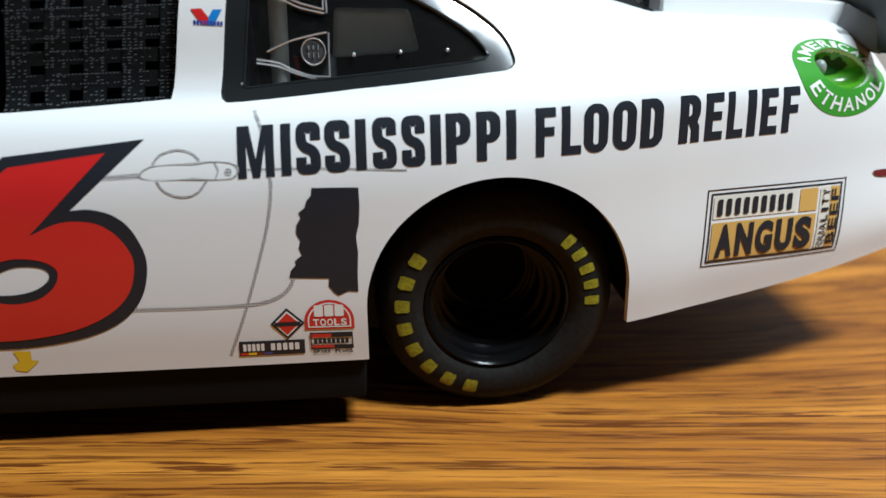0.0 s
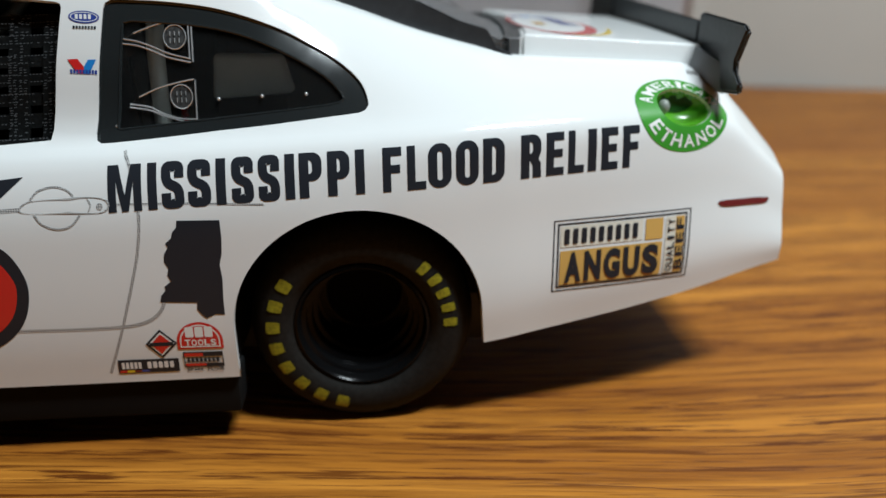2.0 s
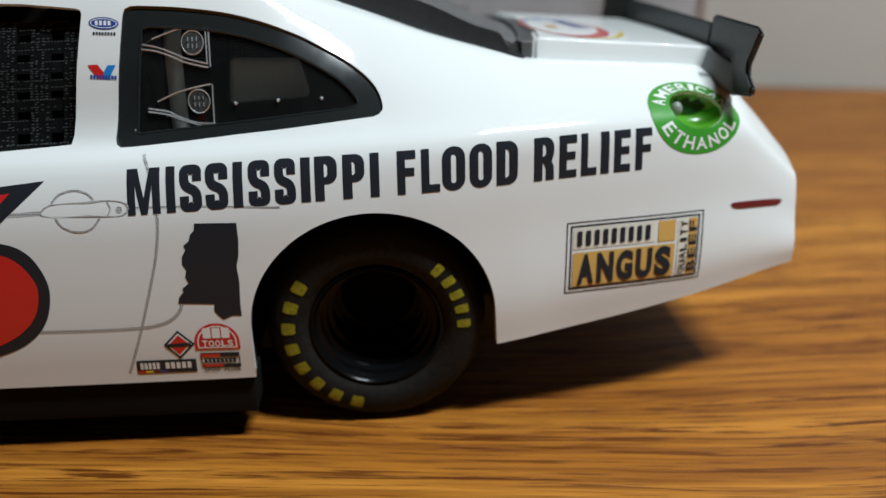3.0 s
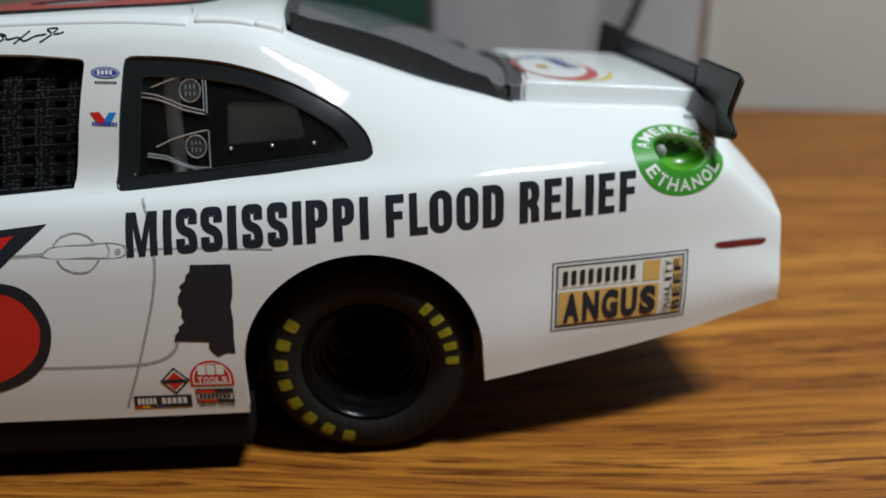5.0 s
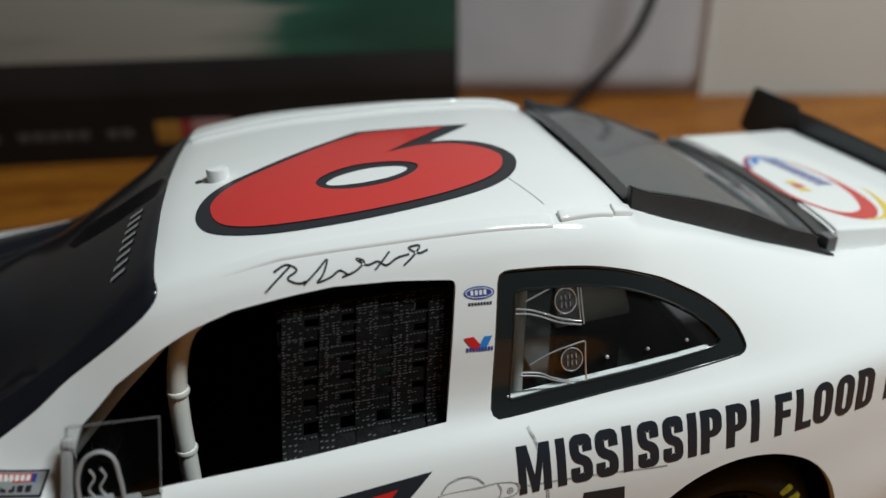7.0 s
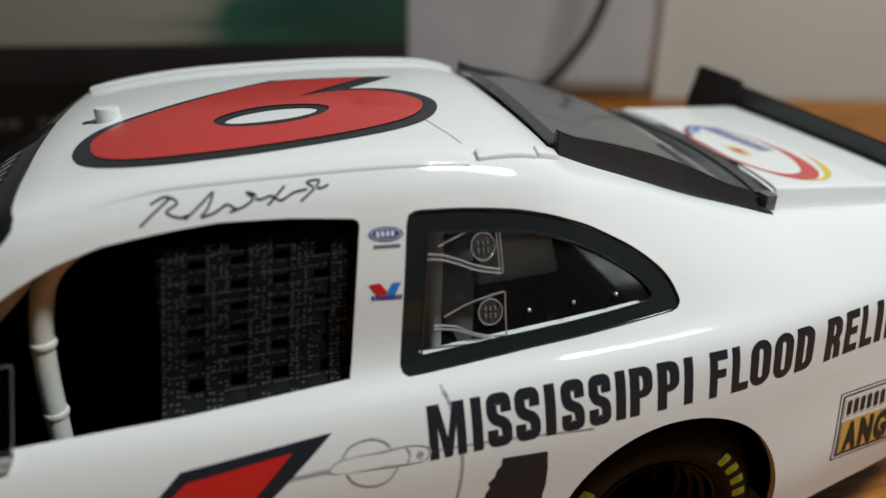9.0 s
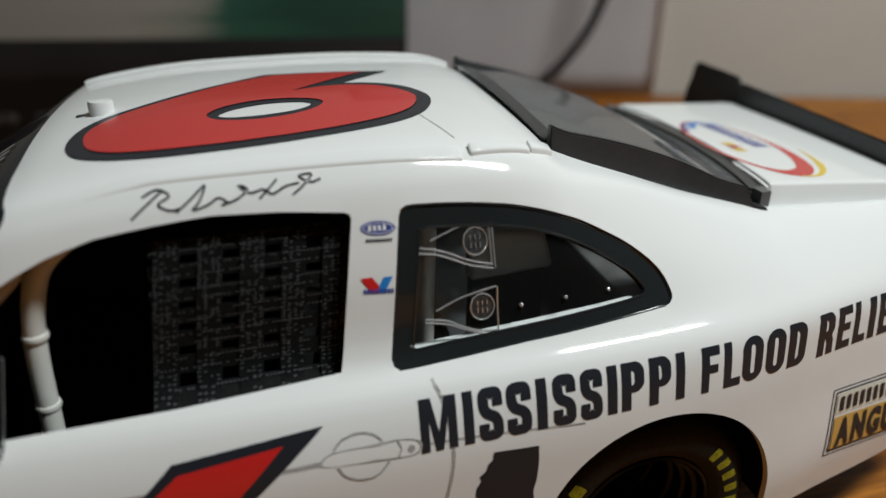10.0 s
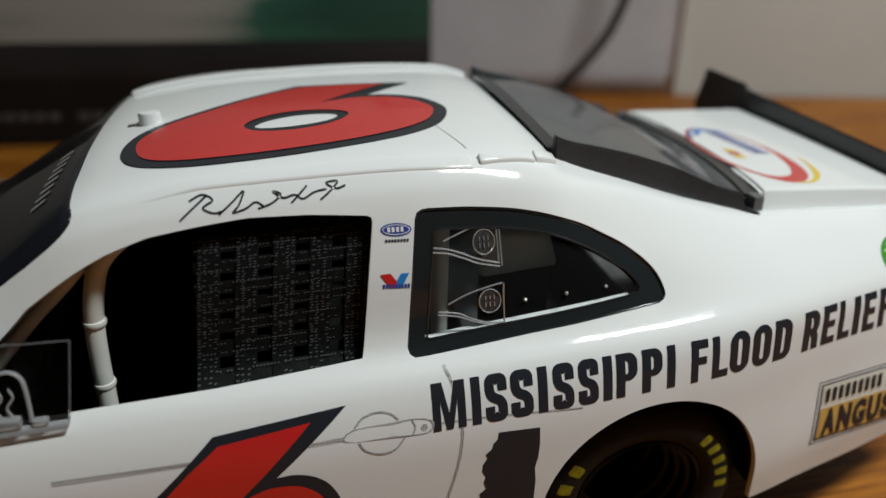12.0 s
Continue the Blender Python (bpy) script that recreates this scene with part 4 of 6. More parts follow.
for line, low_line in ((tops[0], lows[0]), (tops[-1], lows[-1])):
    for k in range(len(hs) - 1):
        bm.faces.new((line[k], line[k + 1], low_line[k + 1], low_line[k]))
bmesh.ops.recalc_face_normals(bm, faces=bm.faces)
bmesh.ops.bevel(bm, geom=[e for e in bm.edges if len(e.link_faces) == 2 and e.calc_face_angle(0) > 0.9], offset=0.3 * MM, segments=3, affect="EDGES", profile=0.5)
deck = part("deck_lid", bm, PAINT, car, "raised white rear deck lid")


# the wall where the rear window meets the deck lid
bm = bmesh.new()
walls = []
for h in hs:
    x0 = 21.6 + 2.6 * math.sqrt(max(0.0, 1 - (h / 20.5) ** 2)) + 0.3
    q = deck_point(x0, h)
    walls.append([bm.verts.new(Vector((q[0] - dx, q[1], q[2] + dz)) * MM) for dx, dz in ((0, -0.32), (0.75, -0.4), (0.75, -4.2), (0, -4.2))])
for a, b in zip(walls, walls[1:]):
    for k in range(4):
        bm.faces.new((a[k], a[(k + 1) % 4], b[(k + 1) % 4], b[k]))
bm.faces.new(walls[0][::-1])
bm.faces.new(walls[-1])
bmesh.ops.recalc_face_normals(bm, faces=bm.faces)
part("glass_end_wall", bm, PAINT, rear_window, "white upright end wall behind the rear window")


def on_deck(p, lift=0.0):
    p = np.asarray(p, float)
    h = from_middle(p[:, 0], p[:, 1])
    return np.stack([p[:, 0], p[:, 1], deck_z(p[:, 0]) + 0.25 * (1 - (h / 19.6) ** 2) + lift], 1)


def deck_print(name, loops, mat, label, lift):
    decal(name, [loop_segments(q, 1.0) for q in loops], mat, deck, label, place=on_deck, lift=lift)


def arc_band(cx, cy, rx, ry, a0, a1, w0, w1, n=26):
    """A swoosh: a band along an ellipse whose width runs from w0 to w1."""
    out, inn = [], []
    for k in range(n + 1):
        a = radians(a0 + (a1 - a0) * k / n)
        w = w0 + (w1 - w0) * k / n
        out.append((cx + (rx + w / 2) * math.cos(a), cy + (ry + w / 2) * math.sin(a)))
        inn.append((cx + (rx - w / 2) * math.cos(a), cy + (ry - w / 2) * math.sin(a)))
    return out + inn[::-1]


for a0, a1, w0, w1 in ((95, 235, 0.25, 0.8), (235, 275, 0.8, 2.6), (275, 312, 2.6, 2.4), (312, 372, 2.4, 0.5), (372, 420, 0.5, 0.2)):
    deck_print("deck_swoosh", [arc_band(29.2, -2.2, 6.0, 12.6, a0, a1, w0, w1)], RED, "red printed arc", 0.04)
deck_print("deck_swoosh", [arc_band(30.6, -2.6, 7.3, 13.4, 262, 318, 0.3, 1.1)], YELLOW_PRINT, "yellow printed swoosh", 0.04)
deck_print("deck_swoosh", [arc_band(30.6, -2.6, 7.3, 13.4, 318, 350, 1.1, 0.2)], YELLOW_PRINT, "yellow printed swoosh", 0.04)
for k in range(8):
    y = 8.0 - k * 1.55
    deck_print("deck_print", [[(29.4 + 0.25 * k, y - 0.55), (32.2 + 0.25 * k, y - 0.55), (32.0 + 0.25 * k, y + 0.55), (29.2 + 0.25 * k, y + 0.55)]], BLUE, "blue printed block", 0.04)
deck_print("deck_print", [arc_band(30.2, 3.2, 3.9, 6.4, 40, 150, 0.4, 1.3)], SKY_BLUE, "light blue printed arc", 0.05)
deck_print("deck_print", [arc_band(29.4, 2.4, 4.8, 7.6, 70, 165, 0.3, 0.8)], BLUE, "blue printed arc", 0.06)
for k, mat in enumerate((YELLOW_PRINT, RED, YELLOW_PRINT)):
    y = -2.0 - k * 1.5
    deck_print("deck_print", [[(26.8, y - 0.6), (28.6, y - 0.6), (28.3, y + 0.6), (26.5, y + 0.6)]], mat, "small coloured printed block", 0.05)

# spoiler: one upright blade whose ends rise into tabs
spoiler = under(new("spoiler"), car, "black rear spoiler with raised ends")


def upright(name, shape, x0, x1, label=""):
    """A plate across the car: its outline in (y, z), between x0 and x1."""
    bm = bmesh.new()
    a = [bm.verts.new(Vector((x0, y, z)) * MM) for y, z in shape]
    b = [bm.verts.new(Vector((x1, y, z - 0.3)) * MM) for y, z in shape]
    bm.faces.new(a)
    bm.faces.new(b[::-1])
    for k in range(len(shape)):
        j = (k + 1) % len(shape)
        bm.faces.new((a[k], b[k], b[j], a[j]))
    bmesh.ops.recalc_face_normals(bm, faces=bm.faces)
    bmesh.ops.bevel(bm, geom=[e for e in bm.edges if len(e.link_faces) == 2 and e.calc_face_angle(0) > 0.25], offset=0.3 * MM, segments=2, affect="EDGES")
    return part(name, bm, TRIM_BLACK, spoiler, label)


upright("blade", [(-15.2, 42.0), (25.0, 42.0), (25.0, 50.4), (-15.2, 49.4)], 47.8, 48.6)
upright("end_tab", [(-15.6, 42.0), (-15.6, 50.2), (-16.2, 50.6), (-29.0, 50.2), (-30.0, 49.5), (-27.9, 45.5), (-28.1, 44.4), (-29.9, 43.0), (-29.7, 41.8), (-24.0, 41.0)], 47.7, 48.5, "black raised end of the spoiler")
upright("end_tab", [(25.2, 42.0), (25.2, 50.9), (25.8, 51.3), (39.2, 51.5), (40.0, 51.0), (40.8, 48.0), (42.0, 45.0), (42.6, 42.4), (41.8, 41.8), (33.0, 41.0)], 47.7, 48.5, "black raised end of the spoiler")
for m_ in (False, True):
    lo = [(44.9, -19.75, 42.9), (47.9, -25.6, 40.9), (48.0, -24.9, 40.9), (45.6, -19.3, 42.9)]
    hi = [(45.9, -19.7, 46.3), (47.9, -24.2, 44.7), (48.0, -23.6, 44.7), (46.4, -19.3, 46.3)]
    if m_:
        lo, hi = [tuple(q) for q in mirrored(np.array(lo))], [tuple(q) for q in mirrored(np.array(hi))]
    part("foot", slab(lo, hi, 0.1), FOOT, spoiler, "grey sloped foot of the spoiler")

# windshield with a printed band
ring = windshield_ring()
segs = loop_segments(ring, 1.8)
p, f = tiling(segs, 1.8)
f = f[p[f].mean(1)[:, 1] < V_CENTRE * KV]
p[:, 1] = np.minimum(p[:, 1], V_CENTRE * KV)
v = skin(p[:, 0], p[:, 1] / KV)
v = v - normals_of(v, f) * 0.12
vs, fs, _ = thickened(v, f, 0.4)
n = len(vs)
windshield = under(mesh_object("windshield", np.concatenate([vs, mirrored(vs)]) * MM, fs + [tuple(k + n for k in q[::-1]) for q in fs], WINDSHIELD), car, "dark glossy windshield with a printed band")
bm = bmesh.new()
bm.from_mesh(windshield.data)
bmesh.ops.remove_doubles(bm, verts=bm.verts, dist=2e-5)
bm.to_mesh(windshield.data)
bm.free()
for k in range(8):
    y = -20.2 + k * 2.0
    shape = [(-68.0, y), (-66.4, y + 0.25), (-66.4, y + 1.05), (-68.0, y + 0.8)]
    decal("windshield_print", [loop_segments(shape, 0.8)], SILVER_PRINT, windshield, "grey printed block on the windshield", place=on_top, lift=0.0)

# ---- under the body ----
for side in (1, -1):
    lo = [(-99, -39.3, 4.3), (-15.6, -39.3, 4.3), (-15.6, -35, 4.3), (-99, -35, 4.3)]
    hi = [(-99, -39.5, 10.1), (-15.4, -39.5, 10.1), (-15.4, -35, 10.1), (-99, -35, 10.1)]
    if side < 0:
        lo, hi = [tuple(q) for q in mirrored(row(lo))], [tuple(q) for q in mirrored(row(hi))]
    part("rocker_panel", slab(lo, hi, 0.3), ROCKER, car, "black rocker panel under the door")
part("chassis", box(-150, 18, -24, 24, 4.5, 12.5, 1.0), BLACK, car, "black chassis plate")
part("cabin_floor", box(-98, -17, -36, 36, 10, 13.5, 0.5), BLACK, car)
part("trunk_floor", slab([(17, -30, 14), (54, -24, 18.7), (54, 30, 18.7), (17, 33, 14)], [(17, -30, 16), (54, -24, 20), (54, 30, 20), (17, 33, 16)], 0.4), BLACK, car)
part("front_floor", box(-154, -133, -26, 26, 9, 12.5, 0.5), BLACK, car)


def wheel_well(cx, side):
    bm = bmesh.new()
    n, y0, y1 = 28, -39.0, -23.8
    rings_ = []
    for y in (y0, y1):
        ring = [(cx - 15.9, 10.0)] + [(cx + 15.9 * math.cos(math.pi - math.pi * k / n), 15.5 + 15.4 * math.sin(math.pi * k / n)) for k in range(n + 1)] + [(cx + 15.9, 13.2 if cx > -50 else 9.0)]
        pts = []
        for x, z in ring:
            yy = y
            if y == y0:
                yy = float(skin(x, v_at_height([x], [max(z, float(bottom_z(x)))]))[0, 1]) + 0.75
            w = np.array([[x, yy, z]])
            pts.append(bm.verts.new(Vector((mirrored(w) if side < 0 else w)[0]) * MM))
        rings_.append(pts)
    a, b = rings_
    for k in range(len(a) - 1):
        bm.faces.new((a[k], a[k + 1], b[k + 1], b[k]))
    bm.faces.new(b)
    return part("wheel_well", bm, ROCKER, car, "black inner wheel arch")


for cx in (-116.4, 0.0):
    wheel_well(cx, 1)
    wheel_well(cx, -1)
for cx in (-116.4, 0.0):
    part("axle", tube([(cx, -25, 14.3), (cx, 26, 14.3)], 2.2), BLACK, car)

# ---- quarter window: black frame, clear pane, two moulded ducts ----
PANE = [(-27.2, 39.5), (-26.8, 39.4), (-15.5, 40.5), (-3.0, 41.75)] + smooth_line([(-1.5, 42.0), (-1.2, 42.6), (-2.6, 44.2), (-4.4, 45.5), (-7.4, 47.2), (-11.0, 48.9), (-14.5, 50.0), (-18.8, 50.7), (-25.0, 51.15)], 4) + [(-25.9, 50.9)]
quarter = under(new("quarter_window"), car, "clear plastic quarter window in a black frame")


def both_sides(name, rings_, lift, depth, mat, parent, label="", step=1.2):
    seg = np.concatenate([loop_segments(q, step) for q in rings_])
    p, f = tiling(seg, step)
    vs, fs, _ = thickened(on_side(p, lift), f, depth)
    made = [under(mesh_object(name, vs * MM, fs, mat), parent, label)]
    far_vs = mirrored(vs)
    made.append(under(mesh_object(name, far_vs * MM, [q[::-1] for q in fs], mat), parent, label))
    return made


both_sides("frame", [QUARTER_WINDOW, PANE], -0.35, 0.8, GLOSS_BLACK, quarter, "gloss black window frame")
panes = both_sides("pane", [PANE], -0.7, 0.25, HAZED, quarter, "plastic pane, clear on the near side and opaque on the far")
panes[0].visible_shadow = False
# the unseen far pane is made opaque so no bright wall shows through
panes[1].data.materials[0] = WINDSHIELD
# an unseen dark pane is added in the passenger's door to block outside light
p, f = tiling(loop_segments(DOOR_WINDOW, 1.5), 2.0)
vs, fs, _ = thickened(mirrored(on_side(p, -0.5)), f[:, ::-1], 0.4)
under(mesh_object("passenger_light_block", vs * MM, fs, WINDSHIELD), car, "added dark pane that keeps light out through the passenger's door")
def bead(name, ring, radius, lift, mat, parent, label):
    """A rounded edge along a closed ring on the side."""
    line = [tuple(q) for q in loop_segments(ring, 0.8)[:, 0]]
    pts = on_side(row(line + line[:1]), lift)
    return part(name, tube([tuple(q) for q in pts], radius, 8), mat, parent, label)


bead("frame_lip", QUARTER_WINDOW, 0.26, -0.42, GLOSS_BLACK, quarter, "rounded outer lip of the frame")
bead("frame_lip", PANE, 0.16, -0.42, GLOSS_BLACK, quarter, "rounded inner lip of the frame")
# the shell's white inner ledge under the pane
bm = bmesh.new()
xs = np.linspace(-26.9, -2.2, 16)
edge = on_side(np.stack([xs, np.interp(xs, [-27, -15.5, -3, -2], [39.4, 40.5, 41.75, 41.85])], 1), -1.3)
rows_ = [[bm.verts.new(Vector(q + np.array((0, dy, dz))) * MM) for dy, dz in ((0, 0), (0.75, 0.02), (0.75, -0.5), (0, -0.5))] for q in edge]
for a, b in zip(rows_, rows_[1:]):
    for k in range(4):
        bm.faces.new((a[k], a[(k + 1) % 4], b[(k + 1) % 4], b[k]))
bmesh.ops.recalc_face_normals(bm, faces=bm.faces)
part("sill", bm, PAINT, quarter, "thin white sill strip")
# silver metal puts the lamp glints of clear moulded edges into the colour
EDGE = material("moulded_edge", (0.86, 0.87, 0.88), 0.22, 0.8)


def moulded(line, r=0.1, parent=quarter, lift=-0.45):
    pts = on_side(row(smooth_line(line, 5)), lift)
    return part("moulded_rib", tube([tuple(q) for q in pts], r, 8), EDGE, parent, "shiny moulded rib on clear plastic")


for cx, cz, ribs in ((-20.2, 49.35, ([(-25.9, 49.2), (-24.3, 48.9), (-22.6, 48.3), (-20.9, 47.6), (-18.5, 47.0)], [(-26.0, 48.7), (-24.3, 48.45), (-22.6, 47.85), (-20.9, 47.15), (-18.5, 46.6)], [(-18.7, 51.0), (-18.65, 49), (-18.6, 47.0)], [(-18.35, 50.95), (-18.3, 49), (-18.25, 46.65)], [(-24.8, 49.8), (-22.4, 50.65), (-20.8, 51.1)])),
                     (-19.8, 42.85, ([(-25.7, 42.1), (-23.5, 41.75), (-22.1, 41.1), (-20.1, 40.5), (-18.15, 40.4)], [(-25.75, 41.75), (-23.55, 41.4), (-21.8, 40.75), (-19.5, 40.15), (-18.2, 40.1)], [(-18.15, 44.7), (-18.2, 43), (-18.2, 40.2)], [(-24.6, 42.85), (-22.25, 43.85), (-19.9, 44.45), (-18.3, 44.75)]))):
    for line in ribs:
        moulded(line)
    plate = list(ribs[0]) + [ribs[2][0]] + list(ribs[-1][::-1])
    p, f = tiling(loop_segments(plate, 1.0), 1.0)
    vs, fs, _ = thickened(on_side(p, -0.5), f, 0.2)
    q = under(mesh_object("duct_plate", vs * MM, fs, CLEAR), quarter, "clear moulded duct plate")
    q.visible_shadow = False
    circle = [tuple(a) for a in ellipse(cx, cz, 1.25, 1.3, 0, 24)]
    pts = on_side(row(circle + circle[:1]), -0.42)
    part("duct_ring", tube([tuple(a) for a in pts], 0.08, 8), EDGE, quarter, "shiny moulded ring")
    disc, f = tiling(loop_segments(ellipse(cx, cz, 1.15, 1.2, 0, 24), 0.6), 0.6)
    under(mesh_object("duct_disc", on_side(disc, -0.46) * MM, f, grained(material("smoky_plastic", (0.1, 0.1, 0.1), 0.2), (0.02, 0.02, 0.02), (0.07, 0.07, 0.07), 2500, 0.4)), quarter, "smoky moulded disc")
    for dx in (-0.5, 0.0, 0.5):
        moulded([(cx + dx, cz - 0.62), (cx + dx, cz - 0.12)], 0.07, lift=-0.40)
        moulded([(cx + dx, cz + 0.15), (cx + dx, cz + 0.6)], 0.07, lift=-0.40)
for x, z in ((-15.6, 42.55), (-10.6, 42.8), (-5.5, 42.95), (-27.3, 39.75)):
    bm = bmesh.new()
    bmesh.ops.create_uvsphere(bm, u_segments=12, v_segments=8, radius=0.24 * MM)
    bmesh.ops.translate(bm, verts=bm.verts, vec=Vector(on_side([(x, z)], -0.5)[0]) * MM)
    part("rivet", bm, EDGE, quarter, "tiny silver rivet")

# ---- door window: cage, net, clear vent panel ----
def joint(x, y, z):
    bm = revolve([(0.9, -0.45), (1.15, -0.3), (1.24, 0), (1.15, 0.3), (0.9, 0.45)], 20)
    ob = part("cage_joint", bm, CAGE, cage, "collar on the cage bar")
    ob.matrix_basis = pose(x * MM, y * MM, z * MM, 90, 0, 0)


cage = under(new("roll_cage"), car, "grey-white tubular roll cage")
for side in (1, -1):
    def s(points):
        return [tuple(q) for q in (row(points) if side > 0 else mirrored(row(points)))]
    if side > 0:
        part("cage_bar", tube(s(smooth_line([(-57.0, -25.9, 52.2), (-60.0, -26.9, 49.8), (-61.4, -27, 46.5), (-62.3, -27, 41), (-62.6, -27.2, 31), (-63, -27.5, 14)], 5)), 1.05), CAGE, cage)
    part("cage_bar", tube(s(smooth_line([(-40, -24.3, 54.3), (-57, -25.7, 52.4), (-66, -27.0, 45.6), (-73.0, -27.8, 38.2), (-82, -29, 28)], 5)), 0.95), CAGE, cage)
    if side > 0:
        part("cage_bar", tube(s([(-24.2, -25, 13), (-24.2, -25, 40), (-24.0, -24.7, 48), (-23.8, -22.5, 53)]), 1.05), CAGE, cage)
    part("cage_bar", tube(s([(-40, -24.3, 54.3), (-24, -22.5, 53.6)]), 0.95), CAGE, cage)
    if side > 0:
        part("cage_bar", tube(s([(-63, -27.5, 27), (-44, -30.5, 25), (-24, -25, 26)]), 0.95), CAGE, cage)
        joint(*s([(-62.1, -27, 42.4)])[0])
        joint(*s([(-62.5, -27.1, 34.6)])[0])
part("cage_bar", tube([(-23.8, -22.5, 53.2), (-23.8, 22.5, 53.2)], 1.0), CAGE, cage)

NET = material("black_webbing", (0.012, 0.013, 0.013), 0.55, spec=0.15)
mp = coords(NET, (1, 1, 1))
nz = node(NET, "ShaderNodeTexNoise", Scale=2600.0, Detail=2.0)
link(NET, mp, "Vector", nz, "Vector")
rp = ramp(NET, [(0.45, (0.0035, 0.004, 0.004)), (0.74, (0.0085, 0.0095, 0.0095))])
link(NET, nz, "Fac", rp, "Fac")
link(NET, rp, "Color", shader(NET), "Base Color")
bp = node(NET, "ShaderNodeBump", Strength=0.25, Distance=0.0001)
link(NET, nz, "Fac", bp, "Height")
link(NET, bp, "Normal", shader(NET), "Normal")
net = under(new("window_net"), car, "black woven window net of crossing straps")


def strap(a, b, width, lift):
    line = [(a[0] + (b[0] - a[0]) * k / 14, a[1] + (b[1] - a[1]) * k / 14) for k in range(15)]
    p, f = tiling(loop_segments(strip_loop(line, width), 1.0), 1.0)
    vs, fs, _ = thickened(on_side(p, lift), f, 0.35)
    return under(mesh_object("strap", vs * MM, fs, NET), net)


for k in range(5):
    s_ = k / 4
    strap((-51.0 + 15.6 * s_, 36.6), (-49.2 + 15.4 * s_, 52.2), 2.3, -1.75 - 0.12 * (k % 2))
for k in range(7):
    z = 38.0 + 2.2 * k
    strap((-51.8 + 0.13 * k, z - 0.1), (-33.4 + 0.1 * k, z + 0.5), 1.4, -2.05)
# little stitches of lighter thread on the straps
STITCH = material("grey_thread", (0.085, 0.09, 0.095), 0.28, spec=0.7)
stitch_v, stitch_f = [], []
for k in range(5):
    for j in range(50):
        for off in (-0.85, -0.3, 0.3, 0.85):
            if random.random() < 0.4:
                continue
            s_ = k / 4
            u = j / 50
            x = -51.0 + 15.6 * s_ + 1.7 * u + off + random.uniform(-0.08, 0.08)
            z = 37.0 + 15.0 * u
            z += random.uniform(-0.04, 0.04)
            q = on_side([(x - 0.15, z), (x + 0.15, z + 0.03), (x + 0.15, z + 0.11), (x - 0.15, z + 0.08)], -1.66 + random.uniform(-0.03, 0.03))
            stitch_f.append(tuple(len(stitch_v) + i for i in range(4)))
            stitch_v += list(q)
for k in range(7):
    for j in range(46):
        for off in (-0.42, 0.42):
            if random.random() < 0.35:
                continue
            x = -51.2 + 17.6 * j / 46
            z = 38.0 + 2.2 * k + 0.6 * j / 46 + off
            q = on_side([(x, z), (x + 0.22, z), (x + 0.22, z + 0.08), (x, z + 0.08)], -1.66)
            stitch_f.append(tuple(len(stitch_v) + i for i in range(4)))
            stitch_v += list(q)
under(mesh_object("stitching", row(stitch_v) * MM, stitch_f, STITCH, smooth=False), net, "fine grey stitches", kind="stuff")

vent = under(new("vent_panel"), car, "clear plastic vent panel at the front of the door window")
low = [(-72.6, -36.3, 36.6), (-63.7, -36.1, 36.8), (-63.7, -35.5, 36.8), (-72.6, -35.7, 36.6)]
high = [(-71.4, -33.0, 44.2), (-63.0, -33.0, 44.0), (-63.0, -32.4, 44.0), (-71.4, -32.4, 44.2)]
part("panel", slab(low, high, 0.18), CLEAR, vent, "clear plastic panel")
rim = [Vector(q) for q in (low[0], low[1], high[1], high[0])]
for a, b in zip(rim, rim[1:] + rim[:1]):
    part("panel_edge", tube([tuple(a), tuple((a + b) / 2), tuple(b)], 0.13, 8), MILKY, vent, "bright cut edge of the panel")
hump = smooth_line([(-71.0, -36.1, 37.2), (-70.8, -35.5, 39.9), (-70.0, -34.9, 41.6), (-68.6, -34.7, 42.2), (-67.4, -34.9, 41.4), (-67.1, -35.5, 39.2), (-67.0, -36.1, 37.2)], 4)
part("moulded_hump", tube([tuple(a) for a in hump], 0.24, 10), FROST, vent, "clear moulded hump")
for k in range(2):
    part("moulded_rib", tube(smooth_line([(-69.5 + 1.0 * k, -36.1, 38.0), (-69.9 + 1.0 * k, -35.9, 38.9), (-69.3 + 1.0 * k, -35.5, 39.8), (-69.6 + 1.0 * k, -35.3, 40.7)], 4), 0.13, 8), FROST, vent, "wavy moulded rib")
part("base_plate", slab([(-72.6, -37.2, 36.2), (-63.7, -36.9, 36.4), (-63.7, -35.8, 36.5), (-72.6, -36.0, 36.3)], [(-72.6, -37.0, 36.7), (-63.7, -36.7, 36.9), (-63.7, -35.6, 37.0), (-72.6, -35.8, 36.8)], 0.15), FROST, vent, "clear moulded base plate")
part("base_block", box(-71.0, -67.8, -36.9, -35.7, 36.7, 38.0, 0.45), FROST, vent, "clear moulded block")
part("base_block", box(-66.9, -65.4, -36.8, -35.8, 36.8, 37.6, 0.35), FROST, vent, "clear moulded block")
part("side_tab", slab([(-72.7, -36.8, 37.0), (-71.5, -36.8, 37.0), (-71.5, -36.0, 37.0), (-72.7, -36.0, 37.0)], [(-71.9, -33.9, 43.4), (-70.9, -33.9, 43.4), (-70.9, -33.2, 43.4), (-71.9, -33.2, 43.4)], 0.3), FROST, vent, "milky side tab")
for x, y, z in ((-71.2, -34.0, 43.0), (-72.0, -36.6, 37.6)):
    b_ = part("boss", revolve([(0.01, -0.35), (0.7, -0.3), (0.85, 0.0), (0.85, 0.25)], 20), MILKY, vent, "round clear boss")
    b_.matrix_basis = pose(x * MM, y * MM, z * MM)

